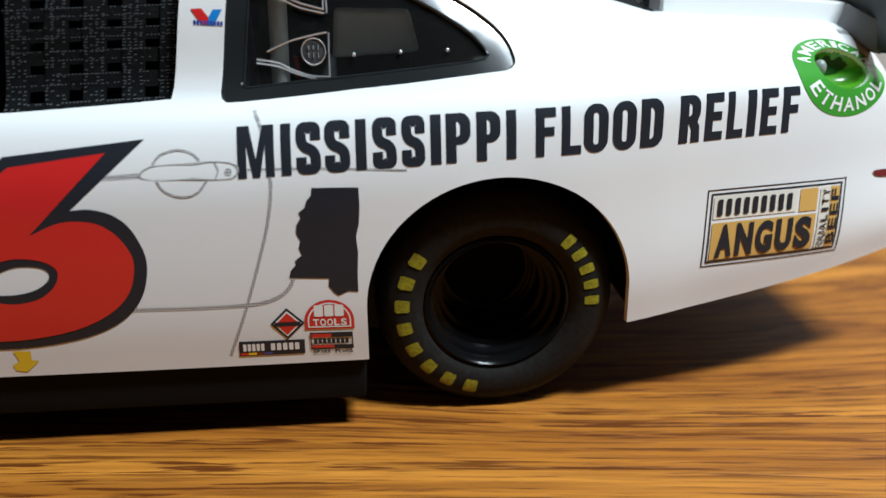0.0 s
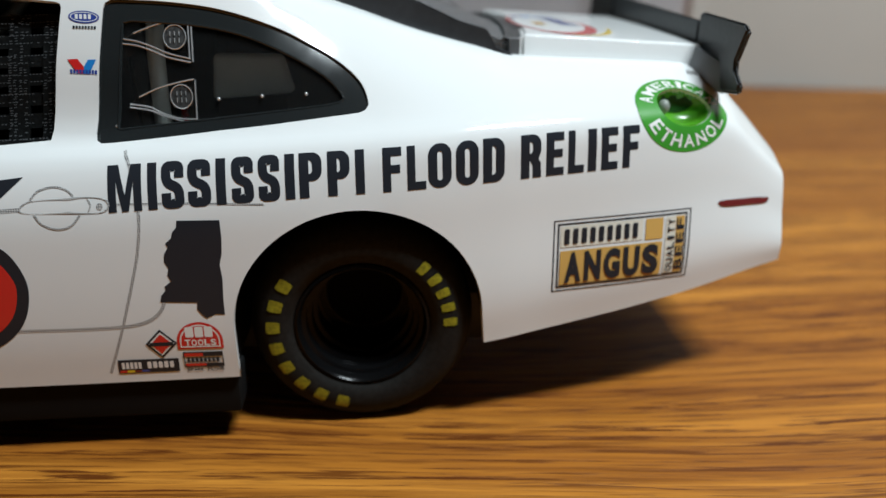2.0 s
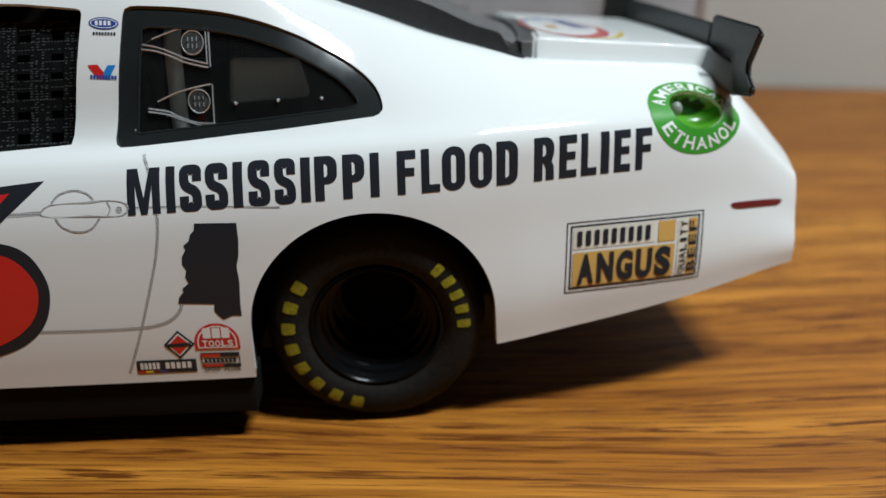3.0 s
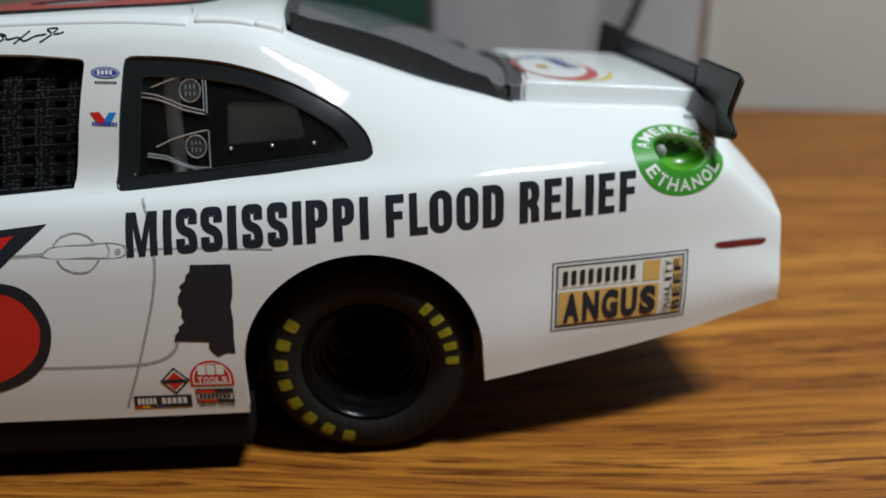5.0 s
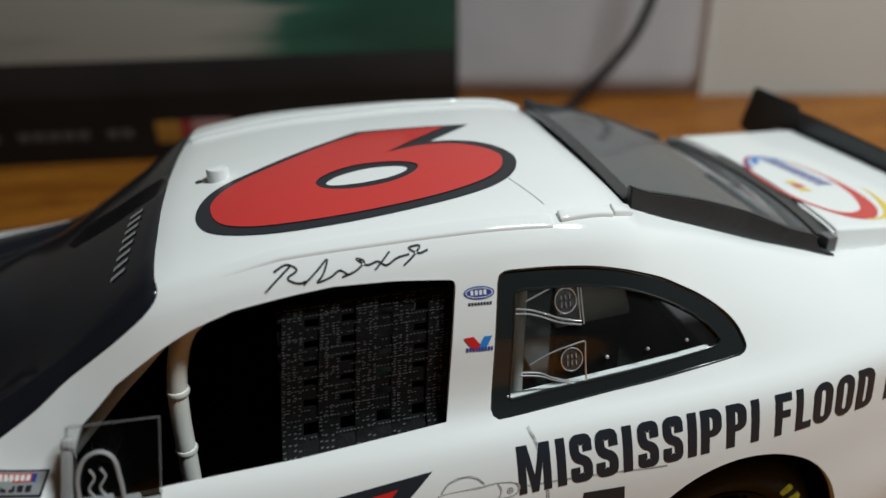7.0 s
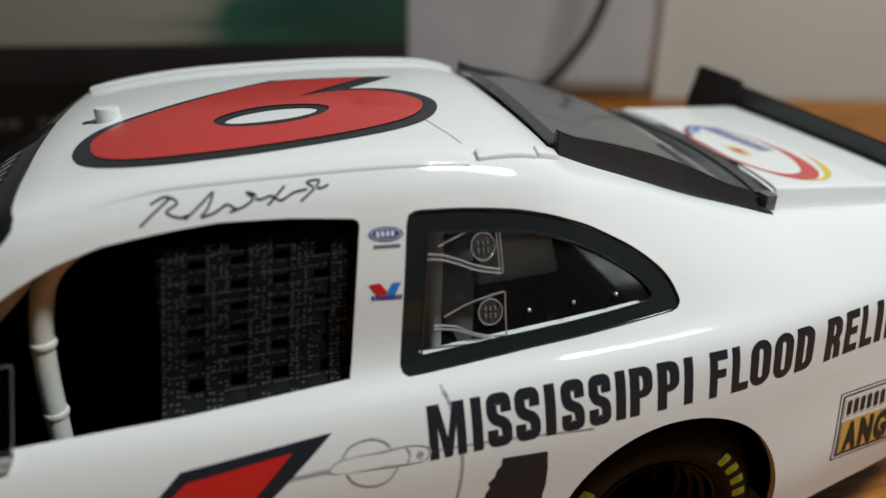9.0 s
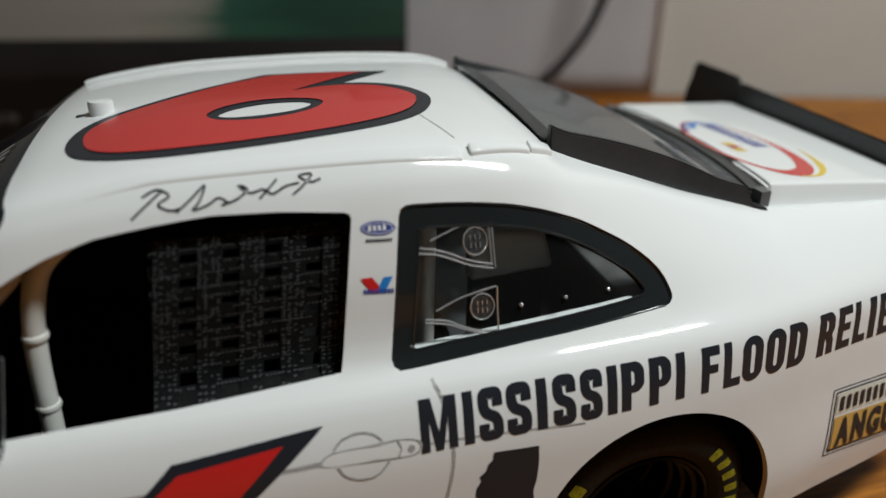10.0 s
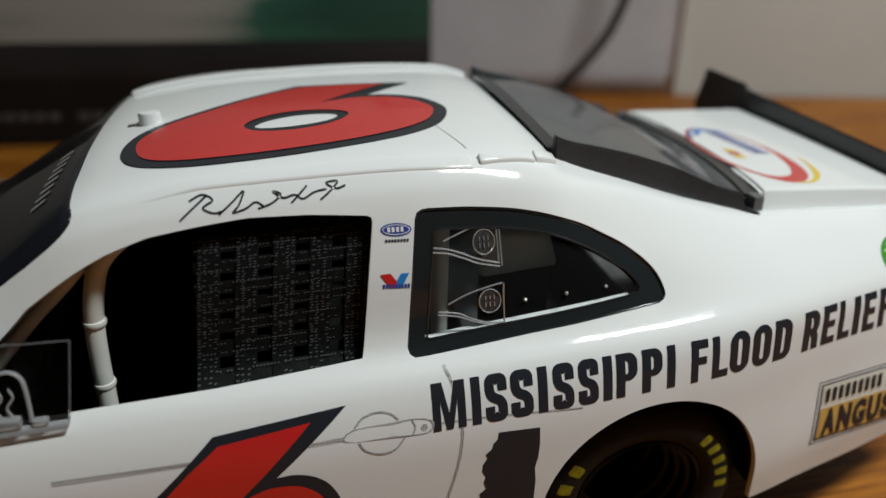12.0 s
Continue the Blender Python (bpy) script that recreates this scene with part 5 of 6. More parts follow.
# ---- cabin ----
seat = under(new("driver_seat"), car, "black bucket seat with harness belts")
part("seat_base", slab([(-52, -26, 13.5), (-34, -26, 13.5), (-34, -9, 13.5), (-52, -9, 13.5)], [(-52, -26, 20), (-34, -26, 18), (-34, -9, 18), (-52, -9, 20)], 1.2), BLACK, seat)
part("seat_back", slab([(-37, -26, 17), (-32, -26, 17), (-32, -9, 17), (-37, -9, 17)], [(-33, -24, 47), (-29, -24, 47), (-29, -11, 47), (-33, -11, 47)], 1.5), BLACK, seat)
part("head_rest", slab([(-35, -24, 43), (-29, -24, 43), (-29, -11, 43), (-35, -11, 43)], [(-34, -23, 51), (-29, -23, 51), (-29, -12, 51), (-34, -12, 51)], 1.5), BLACK, seat)
part("belt", slab([(-27.6, -22.5, 30), (-27.1, -22.5, 30), (-27.1, -19.5, 30), (-27.6, -19.5, 30)], [(-28.4, -22.5, 46), (-27.9, -22.5, 46), (-27.9, -19.5, 46), (-28.4, -19.5, 46)], 0.1), BLACK, seat, "black harness belt")
part("belt", slab([(-22.6, -21.4, 33.5), (-22.0, -21.4, 33.5), (-22.0, -18.4, 33.5), (-22.6, -18.4, 33.5)], [(-22.9, -21.0, 37.6), (-22.3, -21.0, 37.6), (-22.3, -18.8, 37.6), (-22.9, -18.8, 37.6)], 0.15), RED, seat, "red harness belt behind the seat")
part("belt", slab([(-23.0, -20.9, 38.0), (-22.4, -20.9, 38.0), (-22.4, -19.0, 38.0), (-23.0, -19.0, 38.0)], [(-23.2, -20.7, 40.6), (-22.6, -20.7, 40.6), (-22.6, -19.2, 40.6), (-23.2, -19.2, 40.6)], 0.2), RED, seat, "red harness belt behind the seat")
part("inner_panel", slab([(-18.4, -22.6, 40.6), (-8.0, -22.2, 41.2), (-8.0, -19.6, 41.2), (-18.4, -19.6, 40.6)], [(-18.0, -21.6, 46.2), (-9.2, -21.4, 46.0), (-9.2, -19.8, 46.0), (-18.0, -19.8, 46.2)], 0.75, 3), CAGE, car, "grey-white moulded panel behind the quarter window")
part("panel_foot", slab([(-18.0, -22.0, 22.0), (-9.0, -22.0, 22.0), (-9.0, -20.0, 22.0), (-18.0, -20.0, 22.0)], [(-18.0, -22.0, 40.7), (-9.0, -22.0, 40.9), (-9.0, -20.0, 40.9), (-18.0, -20.0, 40.7)], 0.3), ROCKER, car, "black upright under the panel")
part("dashboard", slab([(-88, -27, 24), (-76, -27, 24), (-76, 27, 24), (-88, 27, 24)], [(-88, -26, 36), (-77, -26, 37), (-77, 26, 37), (-88, 26, 36)], 1.0), BLACK, car, "black dashboard")
rear_window.visible_shadow = False
# pale noise patches in the shelf's colour stand in for light falling through the glass
SHELF = material("lit_patch_tray_plastic", (0.05, 0.05, 0.05), 0.4)
lit_patches = node(SHELF, "ShaderNodeTexNoise", Scale=55.0, Detail=2.0)
link(SHELF, coords(SHELF), "Vector", lit_patches, "Vector")
lit_patch_tone = ramp(SHELF, [(0.42, (0.03, 0.03, 0.03)), (0.60, (0.24, 0.24, 0.235))])
link(SHELF, lit_patches, "Fac", lit_patch_tone, "Fac")
link(SHELF, lit_patch_tone, "Color", shader(SHELF), "Base Color")
# faint blotches in the floor's colour imitate dim spots of light
BAY = material("dull_black_bay", (0.012, 0.012, 0.012), 0.6, spec=0.1)
blotches = node(BAY, "ShaderNodeTexNoise", Scale=70.0, Detail=2.0)
link(BAY, coords(BAY), "Vector", blotches, "Vector")
blotch_tone = ramp(BAY, [(0.52, (0.010, 0.0105, 0.0105)), (0.66, (0.085, 0.088, 0.088))])
link(BAY, blotches, "Fac", blotch_tone, "Fac")
link(BAY, blotch_tone, "Color", shader(BAY), "Base Color")
part("rear_bulkhead", box(-21.5, -20.5, -24, 24, 13, 34, 0.3), BLACK, car, "black sheet bulkhead behind the seat")
part("parcel_shelf", box(4.6, 22, -24, 25, 31.5, 33, 0.4), SHELF, car, "grey shelf under the rear window, its pale patches standing in for light")
part("rear_floor", box(-20.5, 22, -27, 27, 21.0, 22, 0.4), BAY, car, "black floor in front of the rear shelf")
wheel_ring = [(-72 + 2.2 * math.cos(a) * 0.3, -17.5 + 7.2 * math.sin(a), 36.5 + 7.2 * math.cos(a)) for a in np.linspace(0, 2 * math.pi, 33)]
part("steering_wheel", tube(wheel_ring, 0.7, 10), BLACK, car, "black steering wheel")

# ---- printed marks on the side ----
def mark(name, loops, mat, label="", lift=0.045, step=1.2):
    return decal(name, [loop_segments(q, 0.9) for q in loops], mat, body, label, lift=lift, step=step)


def quad(tl, tr, br, bl):
    def at(u, v):
        return tuple((1 - v) * ((1 - u) * np.array(bl) + u * np.array(br)) + v * ((1 - u) * np.array(tl) + u * np.array(tr)))
    return at


def rect(at, u0, u1, v0, v1):
    return [at(u0, v0), at(u1, v0), at(u1, v1), at(u0, v1)]


def soft_rect(at, u0, u1, v0, v1):
    """A block whose corners are cut, in the middle mass of a letter."""
    a, b = (u1 - u0) * 0.14, (v1 - v0) * 0.07
    return [at(u0 + a, v0), at(u1 - a, v0), at(u1, v0 + b), at(u1, v1 - b), at(u1 - a, v1), at(u0 + a, v1), at(u0, v1 - b), at(u0, v0 + b)]


def word_bars(name, at, u0, u1, v0, v1, count, mat, label, lift, gap=0.22, upright=False):
    """A word that stays unlettered: one plain bar for each of its letters."""
    for k in range(count):
        if upright:
            a, b = v0 + (v1 - v0) * k / count, v0 + (v1 - v0) * (k + 1 - gap) / count
            mark(name, [rect(at, u0, u1, a, b)], mat, label, lift)
        else:
            a, b = u0 + (u1 - u0) * k / count, u0 + (u1 - u0) * (k + 1 - gap) / count
            mark(name, [soft_rect(at, a, b, v0, v1)], mat, label, lift)


def upright_word(text, at, u0, u1, v0, v1):
    """A small word that reads upwards."""
    vs, fs = [], []
    for k, char in enumerate(text):
        p, f = letter(char, 0.02)
        wide = 0.42 if char == "I" else 0.80
        b = v0 + (v1 - v0) * (k + 0.5 + (p[:, 0] - 0.5) * wide) / len(text)
        a = u1 + (u0 - u1) * p[:, 1]
        fs += (f + sum(len(q) for q in vs)).tolist()
        vs.append(on_side(np.array([at(i, j) for i, j in zip(a, b)]), 0.18))
    under(mesh_object("sign_print", np.concatenate(vs) * MM, fs, INK), body, "small black capitals reading " + text)


def flat_word(text, at, u0, u1, v0, v1, mat, lift, bold=0.02, name="sign_print"):
    """A small word in capitals that reads along the side."""
    vs, fs = [], []
    wide = [0.5 if char in "I." else 1.0 for char in text]
    starts = np.concatenate([[0], np.cumsum(wide)])
    for k, char in enumerate(text):
        if char == " ":
            continue
        p, f = letter(char, bold)
        tall = 0.2 if char == "." else 1.0
        a = u0 + (u1 - u0) * (starts[k] + wide[k] * (0.08 + 0.84 * p[:, 0])) / starts[-1]
        b = v0 + (v1 - v0) * p[:, 1] * tall
        fs += (f + sum(len(q) for q in vs)).tolist()
        vs.append(on_side(np.array([at(i, j) for i, j in zip(a, b)]), lift))
    return under(mesh_object(name, np.concatenate(vs) * MM, fs, mat), body, "small printed word reading " + text)


sign = quad((24.2, 27.35), (43.2, 27.35), (42.9, 18.35), (24.1, 18.15))
mark("sponsor_sign", [rect(sign, 0, 1, 0, 1), rect(sign, 0.009, 0.991, 0.016, 0.984)], INK, "thin black border of the sponsor sign")
mark("sponsor_sign", [rect(sign, 0.028, 0.972, 0.05, 0.95), rect(sign, 0.040, 0.960, 0.074, 0.926)], INK, "thin black inner border of the sponsor sign")
mark("sponsor_sign", [rect(sign, 0.05, 0.64, 0.62, 0.91)], CREAM, "cream field of the sponsor sign", 0.08)
mark("sponsor_sign", [rect(sign, 0.66, 0.79, 0.61, 0.905)], TAN, "tan square of the sponsor sign", 0.08)
mark("sponsor_sign", [rect(sign, 0.05, 0.79, 0.09, 0.57)], TAN, "tan field of the sponsor sign", 0.08)
mark("sponsor_sign", [rect(sign, 0.81, 0.952, 0.09, 0.905)], CREAM, "cream column of the sponsor sign", 0.08)
mark("sponsor_sign", [rect(sign, 0.885, 0.952, 0.09, 0.905)], TAN, "tan column of the sponsor sign", 0.11)
word_bars("sign_print", sign, 0.075, 0.625, 0.66, 0.87, 9, INK, "black printed bar", 0.17, 0.42)
flat_word("ANGUS", sign, 0.072, 0.775, 0.115, 0.545, INK, 0.17, 0.055)
upright_word("QUALITY", sign, 0.826, 0.876, 0.10, 0.89)
upright_word("BEEF", sign, 0.890, 0.948, 0.12, 0.89)

STATE = ([(-20.3, 30.1), (-15.5, 30.05), (-15.45, 28.0), (-15.6, 26.1), (-15.95, 24.8), (-15.8, 23.0), (-15.95, 20.4), (-15.95, 18.55), (-17.0, 18.65), (-18.1, 18.15)]
         + [(-18.6, 18.6), (-19.1, 19.3), (-19.0, 20.2), (-23.2, 20.4), (-23.0, 21.2), (-22.4, 21.9), (-22.5, 22.3), (-21.7, 22.9), (-22.0, 23.7), (-21.8, 24.5), (-22.2, 25.3)]
         + [(-22.1, 26.2), (-21.6, 27.0), (-21.8, 27.5), (-21.1, 28.1), (-20.9, 28.8), (-20.4, 29.3)])
mark("state_map", [STATE], INK, "solid black silhouette of a state map")

# small sponsor stickers ahead of the rear wheel
dome = [(-21.95, 14.15), (-16.55, 14.1)] + [(-19.25 + 2.7 * math.cos(a), 15.2 + 2.5 * math.sin(a)) for a in np.linspace(0, math.pi, 16)]
mark("dome_sticker", [dome], RED, "red dome-shaped sticker", 0.05)
inner_dome = [(-21.6, 14.4), (-16.9, 14.35)] + [(-19.25 + 2.36 * math.cos(a), 15.2 + 2.18 * math.sin(a)) for a in np.linspace(0, math.pi, 16)]
inner_two = [(-21.45, 14.55), (-17.05, 14.5)] + [(-19.25 + 2.2 * math.cos(a), 15.2 + 2.02 * math.sin(a)) for a in np.linspace(0, math.pi, 16)]
mark("dome_sticker", [inner_dome, inner_two], WHITE_PRINT, "thin white line of the sticker", 0.08)
full = quad((-21.95, 17.7), (-16.55, 17.65), (-16.55, 14.1), (-21.95, 14.15))
word_bars("sticker_print", full, 0.20, 0.82, 0.45, 0.84, 3, WHITE_PRINT, "white printed bar", 0.09, 0.12)
flat_word("TOOLS", full, 0.16, 0.86, 0.13, 0.37, WHITE_PRINT, 0.09, 0.03, "sticker_print")
plug = quad((-21.5, 13.75), (-16.8, 13.7), (-16.75, 11.55), (-21.45, 11.6))
mark("plug_sticker", [rect(plug, 0, 1, 0, 1), rect(plug, 0.03, 0.97, 0.07, 0.93)], INK, "black border of a white sticker", 0.07)
mark("plug_sticker", [rect(plug, 0.03, 0.5, 0.70, 0.93)], RED, "red strip of a sticker", 0.06)
mark("plug_sticker", [rect(plug, 0.5, 0.97, 0.70, 0.93)], INK, "black strip of a sticker", 0.06)
mark("plug_sticker", [rect(plug, 0.03, 0.55, 0.07, 0.24)], RED, "red strip of a sticker", 0.06)
mark("plug_sticker", [rect(plug, 0.55, 0.97, 0.07, 0.24)], INK, "black strip of a sticker", 0.06)
word_bars("sticker_print", plug, 0.08, 0.92, 0.32, 0.62, 8, INK, "black printed bar", 0.09, 0.25)
flat_word("SPARK PLUGS", plug, 0.04, 0.98, -0.25, -0.04, INK, 0.07, 0.02, "sticker_print")
colour = quad((-29.25, 12.95), (-22.1, 12.95), (-22.15, 11.1), (-29.35, 11.05))
mark("paint_sticker", [rect(colour, 0, 1, 0, 1)], INK, "black sticker with a coloured lower edge", 0.05)
for k, mat in enumerate((RED, YELLOW_PRINT, MAROON, BLUE)):
    mark("paint_sticker", [rect(colour, 0.02 + 0.12 * k, 0.14 + 0.12 * k, 0.06, 0.22)], mat, "coloured strip of a sticker", 0.07)
word_bars("sticker_print", colour, 0.06, 0.40, 0.33, 0.82, 5, WHITE_PRINT, "white printed bar", 0.09, 0.28)
word_bars("sticker_print", colour, 0.48, 0.94, 0.33, 0.82, 5, WHITE_PRINT, "white printed bar", 0.09, 0.28)
mark("diamond_sticker", [[(-23.8, 16.9), (-25.65, 15.0), (-23.9, 13.05), (-21.95, 15.05)]], INK, "black diamond sticker", 0.05)
mark("diamond_sticker", [[(-23.8, 16.55), (-25.3, 15.0), (-23.9, 13.4), (-22.3, 15.05)]], WHITE_PRINT, "white diamond line", 0.07)
mark("diamond_sticker", [[(-23.8, 16.3), (-25.05, 15.0), (-23.9, 13.65), (-22.55, 15.05)]], RED, "red diamond", 0.09)
mark("diamond_sticker", [[(-25.2, 14.7), (-22.4, 14.75), (-22.4, 15.25), (-25.2, 15.2)]], INK, "black bar across the diamond", 0.11)

# drawn panel lines and door handle
ribbon("panel_line", [(-25.9, 37.4), (-25.2, 35.8), (-24.5, 32.5), (-24.5, 29.5), (-25.1, 26.2), (-26.1, 22.8), (-27.0, 20.0), (-28.4, 16.0), (-30.3, 11.2)], 0.34, PRINT_GREY, body, "grey printed door seam", 0.022)
ribbon("panel_line", [(-68, 17.0), (-60, 16.9), (-50, 17.1), (-41.6, 17.3), (-33.8, 17.25), (-28.4, 17.35), (-25.8, 17.7), (-24.2, 18.4), (-23.2, 19.4), (-22.7, 20.6)], 0.42, PRINT_GREY, body, "grey printed sill line", 0.022)
ribbon("panel_line", [(-66, 31.1), (-60, 31.15), (-53.3, 31.25), (-46, 31.4), (-40.6, 31.5), (-37.4, 31.65)], 0.46, PRINT_GREY, body, "grey printed crease line", 0.022)
ribbon("panel_line", [(-27.3, 32.0), (-20, 32.0), (-10.4, 31.7)], 0.22, PRINT_GREY, body, "grey printed crease line", 0.022)
grip = smooth_ring([(-37.5, 31.6), (-36.4, 32.5), (-33.2, 32.75), (-29.8, 32.9), (-27.9, 32.6), (-27.5, 31.9), (-28.1, 31.25), (-29.7, 31.1), (-33.0, 31.15), (-36.5, 31.25)], 4)


def outline(loop, width):
    p = row(loop)
    c = p.mean(0)
    size = np.linalg.norm(p - c, axis=1)[:, None]
    return [tuple(q) for q in p], [tuple(q) for q in c + (p - c) * (1 - width / size)]


mark("door_handle", list(outline(grip, 0.24)), PRINT_GREY, "grey printed outline of a door handle", 0.05)
ribbon("door_handle", [(-36.1, 32.7), (-35.2, 33.6), (-33.6, 34.0), (-32.2, 33.7), (-31.4, 33.0)], 0.2, PRINT_GREY, body, "grey printed arc of a door handle", 0.045)
ribbon("door_handle", [(-35.8, 31.1), (-35.0, 30.0), (-33.4, 29.45), (-31.9, 29.8), (-30.8, 31.0)], 0.2, PRINT_GREY, body, "grey printed arc of a door handle", 0.045)
ribbon("door_handle", [(-29.9, 32.75), (-29.6, 32.0), (-29.9, 31.2)], 0.16, PRINT_GREY, body, "grey printed line of a door handle", 0.05)
mark("door_handle", [ellipse(-28.6, 31.85, 0.36, 0.36, 0, 16)], PRINT_GREY, "grey printed key hole", 0.05)

mark("arrow_mark", [[(-53.0, 12.95), (-51.2, 12.85), (-51.35, 11.7), (-50.6, 11.6), (-52.1, 10.25), (-53.2, 10.5), (-53.4, 11.2), (-52.6, 11.6)]], YELLOW_PRINT, "small yellow arrow mark")
mark("side_marker", [smooth_ring([(47.6, 27.7), (51.5, 27.5), (55.2, 27.1), (55.4, 26.6), (54.6, 26.35), (51.5, 26.6), (48.4, 26.85), (47.5, 27.2)], 3)], MAROON, "dark red side marker lamp", 0.12)

# stickers on the pillar, pen strokes over the door, plates ahead of it
mark("oval_sticker", [ellipse(-29.95, 51.45, 1.68, 0.66, -3, 28)], BLUE, "blue oval sticker", 0.05)
mark("oval_sticker", [ellipse(-29.95, 51.45, 1.50, 0.52, -3, 28), ellipse(-29.95, 51.45, 1.40, 0.45, -3, 28)], WHITE_PRINT, "thin white oval line", 0.07)
word_bars("sticker_print", quad((-30.9, 51.75), (-29.0, 51.7), (-29.0, 51.2), (-30.9, 51.25)), 0, 1, 0, 1, 4, WHITE_PRINT, "white printed bar", 0.08, 0.35)
word_bars("sticker_print", quad((-31.2, 50.55), (-28.55, 50.45), (-28.6, 50.15), (-31.2, 50.25)), 0, 1, 0, 1, 8, INK, "black printed bar", 0.06, 0.3)
mark("vee_sticker", [[(-32.0, 47.0), (-30.9, 47.05), (-30.25, 46.2), (-30.3, 45.45), (-31.0, 45.55)]], RED, "red half of a V-shaped sticker", 0.05)
mark("vee_sticker", [[(-30.25, 46.2), (-29.75, 46.95), (-28.85, 46.95), (-29.75, 45.4), (-30.3, 45.45)]], SKY_BLUE, "blue half of a V-shaped sticker", 0.05)
word_bars("sticker_print", quad((-31.8, 45.95), (-28.75, 45.8), (-28.8, 45.35), (-31.8, 45.5)), 0, 1, 0, 1, 9, BLUE, "blue printed bar", 0.05, 0.25)
PEN = material("black_pen_ink", (0.014, 0.014, 0.018), 0.35)
strokes = [[(-51.7, 53.9), (-50.4, 54.9), (-48.9, 55.95)], [(-50.7, 55.5), (-49.4, 56.0), (-48.4, 55.5), (-49.4, 54.9), (-48.4, 54.4), (-47.6, 54.5)],
           [(-47.9, 54.2), (-46.4, 55.3), (-45.3, 56.1), (-45.9, 54.9), (-46.5, 54.3), (-45.2, 54.6), (-44.2, 55.1), (-43.4, 54.7)],
           [(-44.0, 54.5), (-42.6, 54.9), (-41.6, 55.6), (-42.4, 55.9), (-41.4, 55.3), (-40.2, 55.5), (-39.4, 55.1), (-38.2, 55.6), (-36.9, 55.8)],
           [(-40.6, 54.8), (-39.5, 55.7), (-38.9, 56.2)], [(-37.6, 54.9), (-36.4, 55.7), (-35.7, 56.4), (-36.9, 56.3), (-35.9, 55.8), (-34.9, 56.0)]]
for line in strokes:
    ribbon("pen_stroke", line, 0.19, PEN, body, "black pen stroke over the door window", 0.05)
plate = quad((-81.3, 39.75), (-74.0, 39.25), (-74.9, 37.35), (-81.0, 37.85))
mark("plate_sticker", [rect(plate, 0, 1, 0, 1)], INK, "black border of a silver sticker", 0.14)
mark("plate_sticker", [rect(plate, 0.02, 0.965, 0.07, 0.93)], SILVER_PRINT, "silver sticker", 0.20)
for k, mat in enumerate((YELLOW_PRINT, MAROON, RED)):
    mark("plate_sticker", [rect(plate, 0.12 + 0.07 * k, 0.19 + 0.07 * k, 0.5, 0.86)], mat, "coloured strip of a sticker", 0.26)
mark("plate_sticker", [rect(plate, 0.33, 0.80, 0.5, 0.86)], RED, "red field of a sticker", 0.26)
mark("plate_sticker", [rect(plate, 0.80, 0.86, 0.5, 0.86)], BLUE, "blue field of a sticker", 0.26)
word_bars("sticker_print", plate, 0.36, 0.80, 0.55, 0.82, 6, WHITE_PRINT, "white printed bar", 0.30, 0.25)
word_bars("sticker_print", plate, 0.04, 0.86, 0.14, 0.38, 7, INK, "black printed bar", 0.26, 0.25)
mark("series_sticker", [ellipse(-76.0, 33.4, 5.5, 2.7, 0, 40)], BLUE, "blue-edged oval sticker", 0.05)
mark("series_sticker", [ellipse(-76.0, 33.4, 5.2, 2.45, 0, 40)], WHITE_PRINT, "white oval field", 0.07)
cap = [(-76.0 + 4.7 * math.cos(a), 33.3 + 2.1 * math.sin(a)) for a in np.linspace(0.08, math.pi - 0.08, 18)]
mark("series_sticker", [cap], INK, "black upper half of the oval", 0.09)
foot_cap = [(-76.0 + 4.3 * math.cos(a), 32.4 + 1.3 * math.sin(a)) for a in np.linspace(math.pi + 0.25, 2 * math.pi - 0.25, 14)]
mark("series_sticker", [foot_cap], BLUE, "blue foot of the oval", 0.09)
caps = quad((-78.6, 35.0), (-72.4, 34.9), (-72.4, 33.9), (-78.6, 33.9))
for k, mat in enumerate((YELLOW_PRINT, MAROON, RED)):
    mark("series_sticker", [rect(caps, 0.05 * k, 0.05 * k + 0.05, 0, 1)], mat, "coloured strip of a sticker", 0.11)
word_bars("sticker_print", caps, 0.2, 0.9, 0.1, 1, 6, WHITE_PRINT, "white printed bar", 0.11, 0.25)
word_bars("sticker_print", quad((-80.2, 33.1), (-72.0, 33.1), (-72.0, 32.15), (-80.2, 32.15)), 0, 1, 0, 1, 10, INK, "black printed bar", 0.09, 0.28)

stack = quad((-74.5, 29.6), (-67.2, 29.3), (-67.0, 22.2), (-74.5, 22.3))
mark("stack_sticker", [rect(stack, 0, 1, 0.62, 1)], INK, "black upper half of a sticker", 0.05)
mark("stack_sticker", [rect(stack, 0, 1, 0, 0.60)], RED, "red lower half of a sticker", 0.05)
word_bars("sticker_print", stack, 0.05, 0.93, 0.72, 0.90, 6, WHITE_PRINT, "white printed bar", 0.07, 0.25)
word_bars("sticker_print", stack, 0.05, 0.93, 0.20, 0.42, 6, WHITE_PRINT, "white printed bar", 0.07, 0.25)
below = quad((-74.5, 21.3), (-66.6, 21.2), (-66.2, 17.9), (-74.5, 17.9))
mark("stack_sticker", [soft_rect(below, 0, 1, 0, 1)], RED, "red sticker with a pale edge", 0.05)
mark("stack_sticker", [soft_rect(below, 0.05, 0.95, 0.08, 0.92), soft_rect(below, 0.07, 0.93, 0.12, 0.88)], WHITE_PRINT, "thin pale line of the sticker", 0.07)
word_bars("sticker_print", below, 0.12, 0.88, 0.30, 0.70, 5, WHITE_PRINT, "pale printed bar", 0.07, 0.25)
word_bars("deck_mark", quad((44.2, 43.45), (45.9, 43.2), (45.9, 42.8), (44.2, 43.05)), 0, 1, 0, 1, 4, PRINT_GREY, "tiny grey printed bar", 0.05, 0.2)

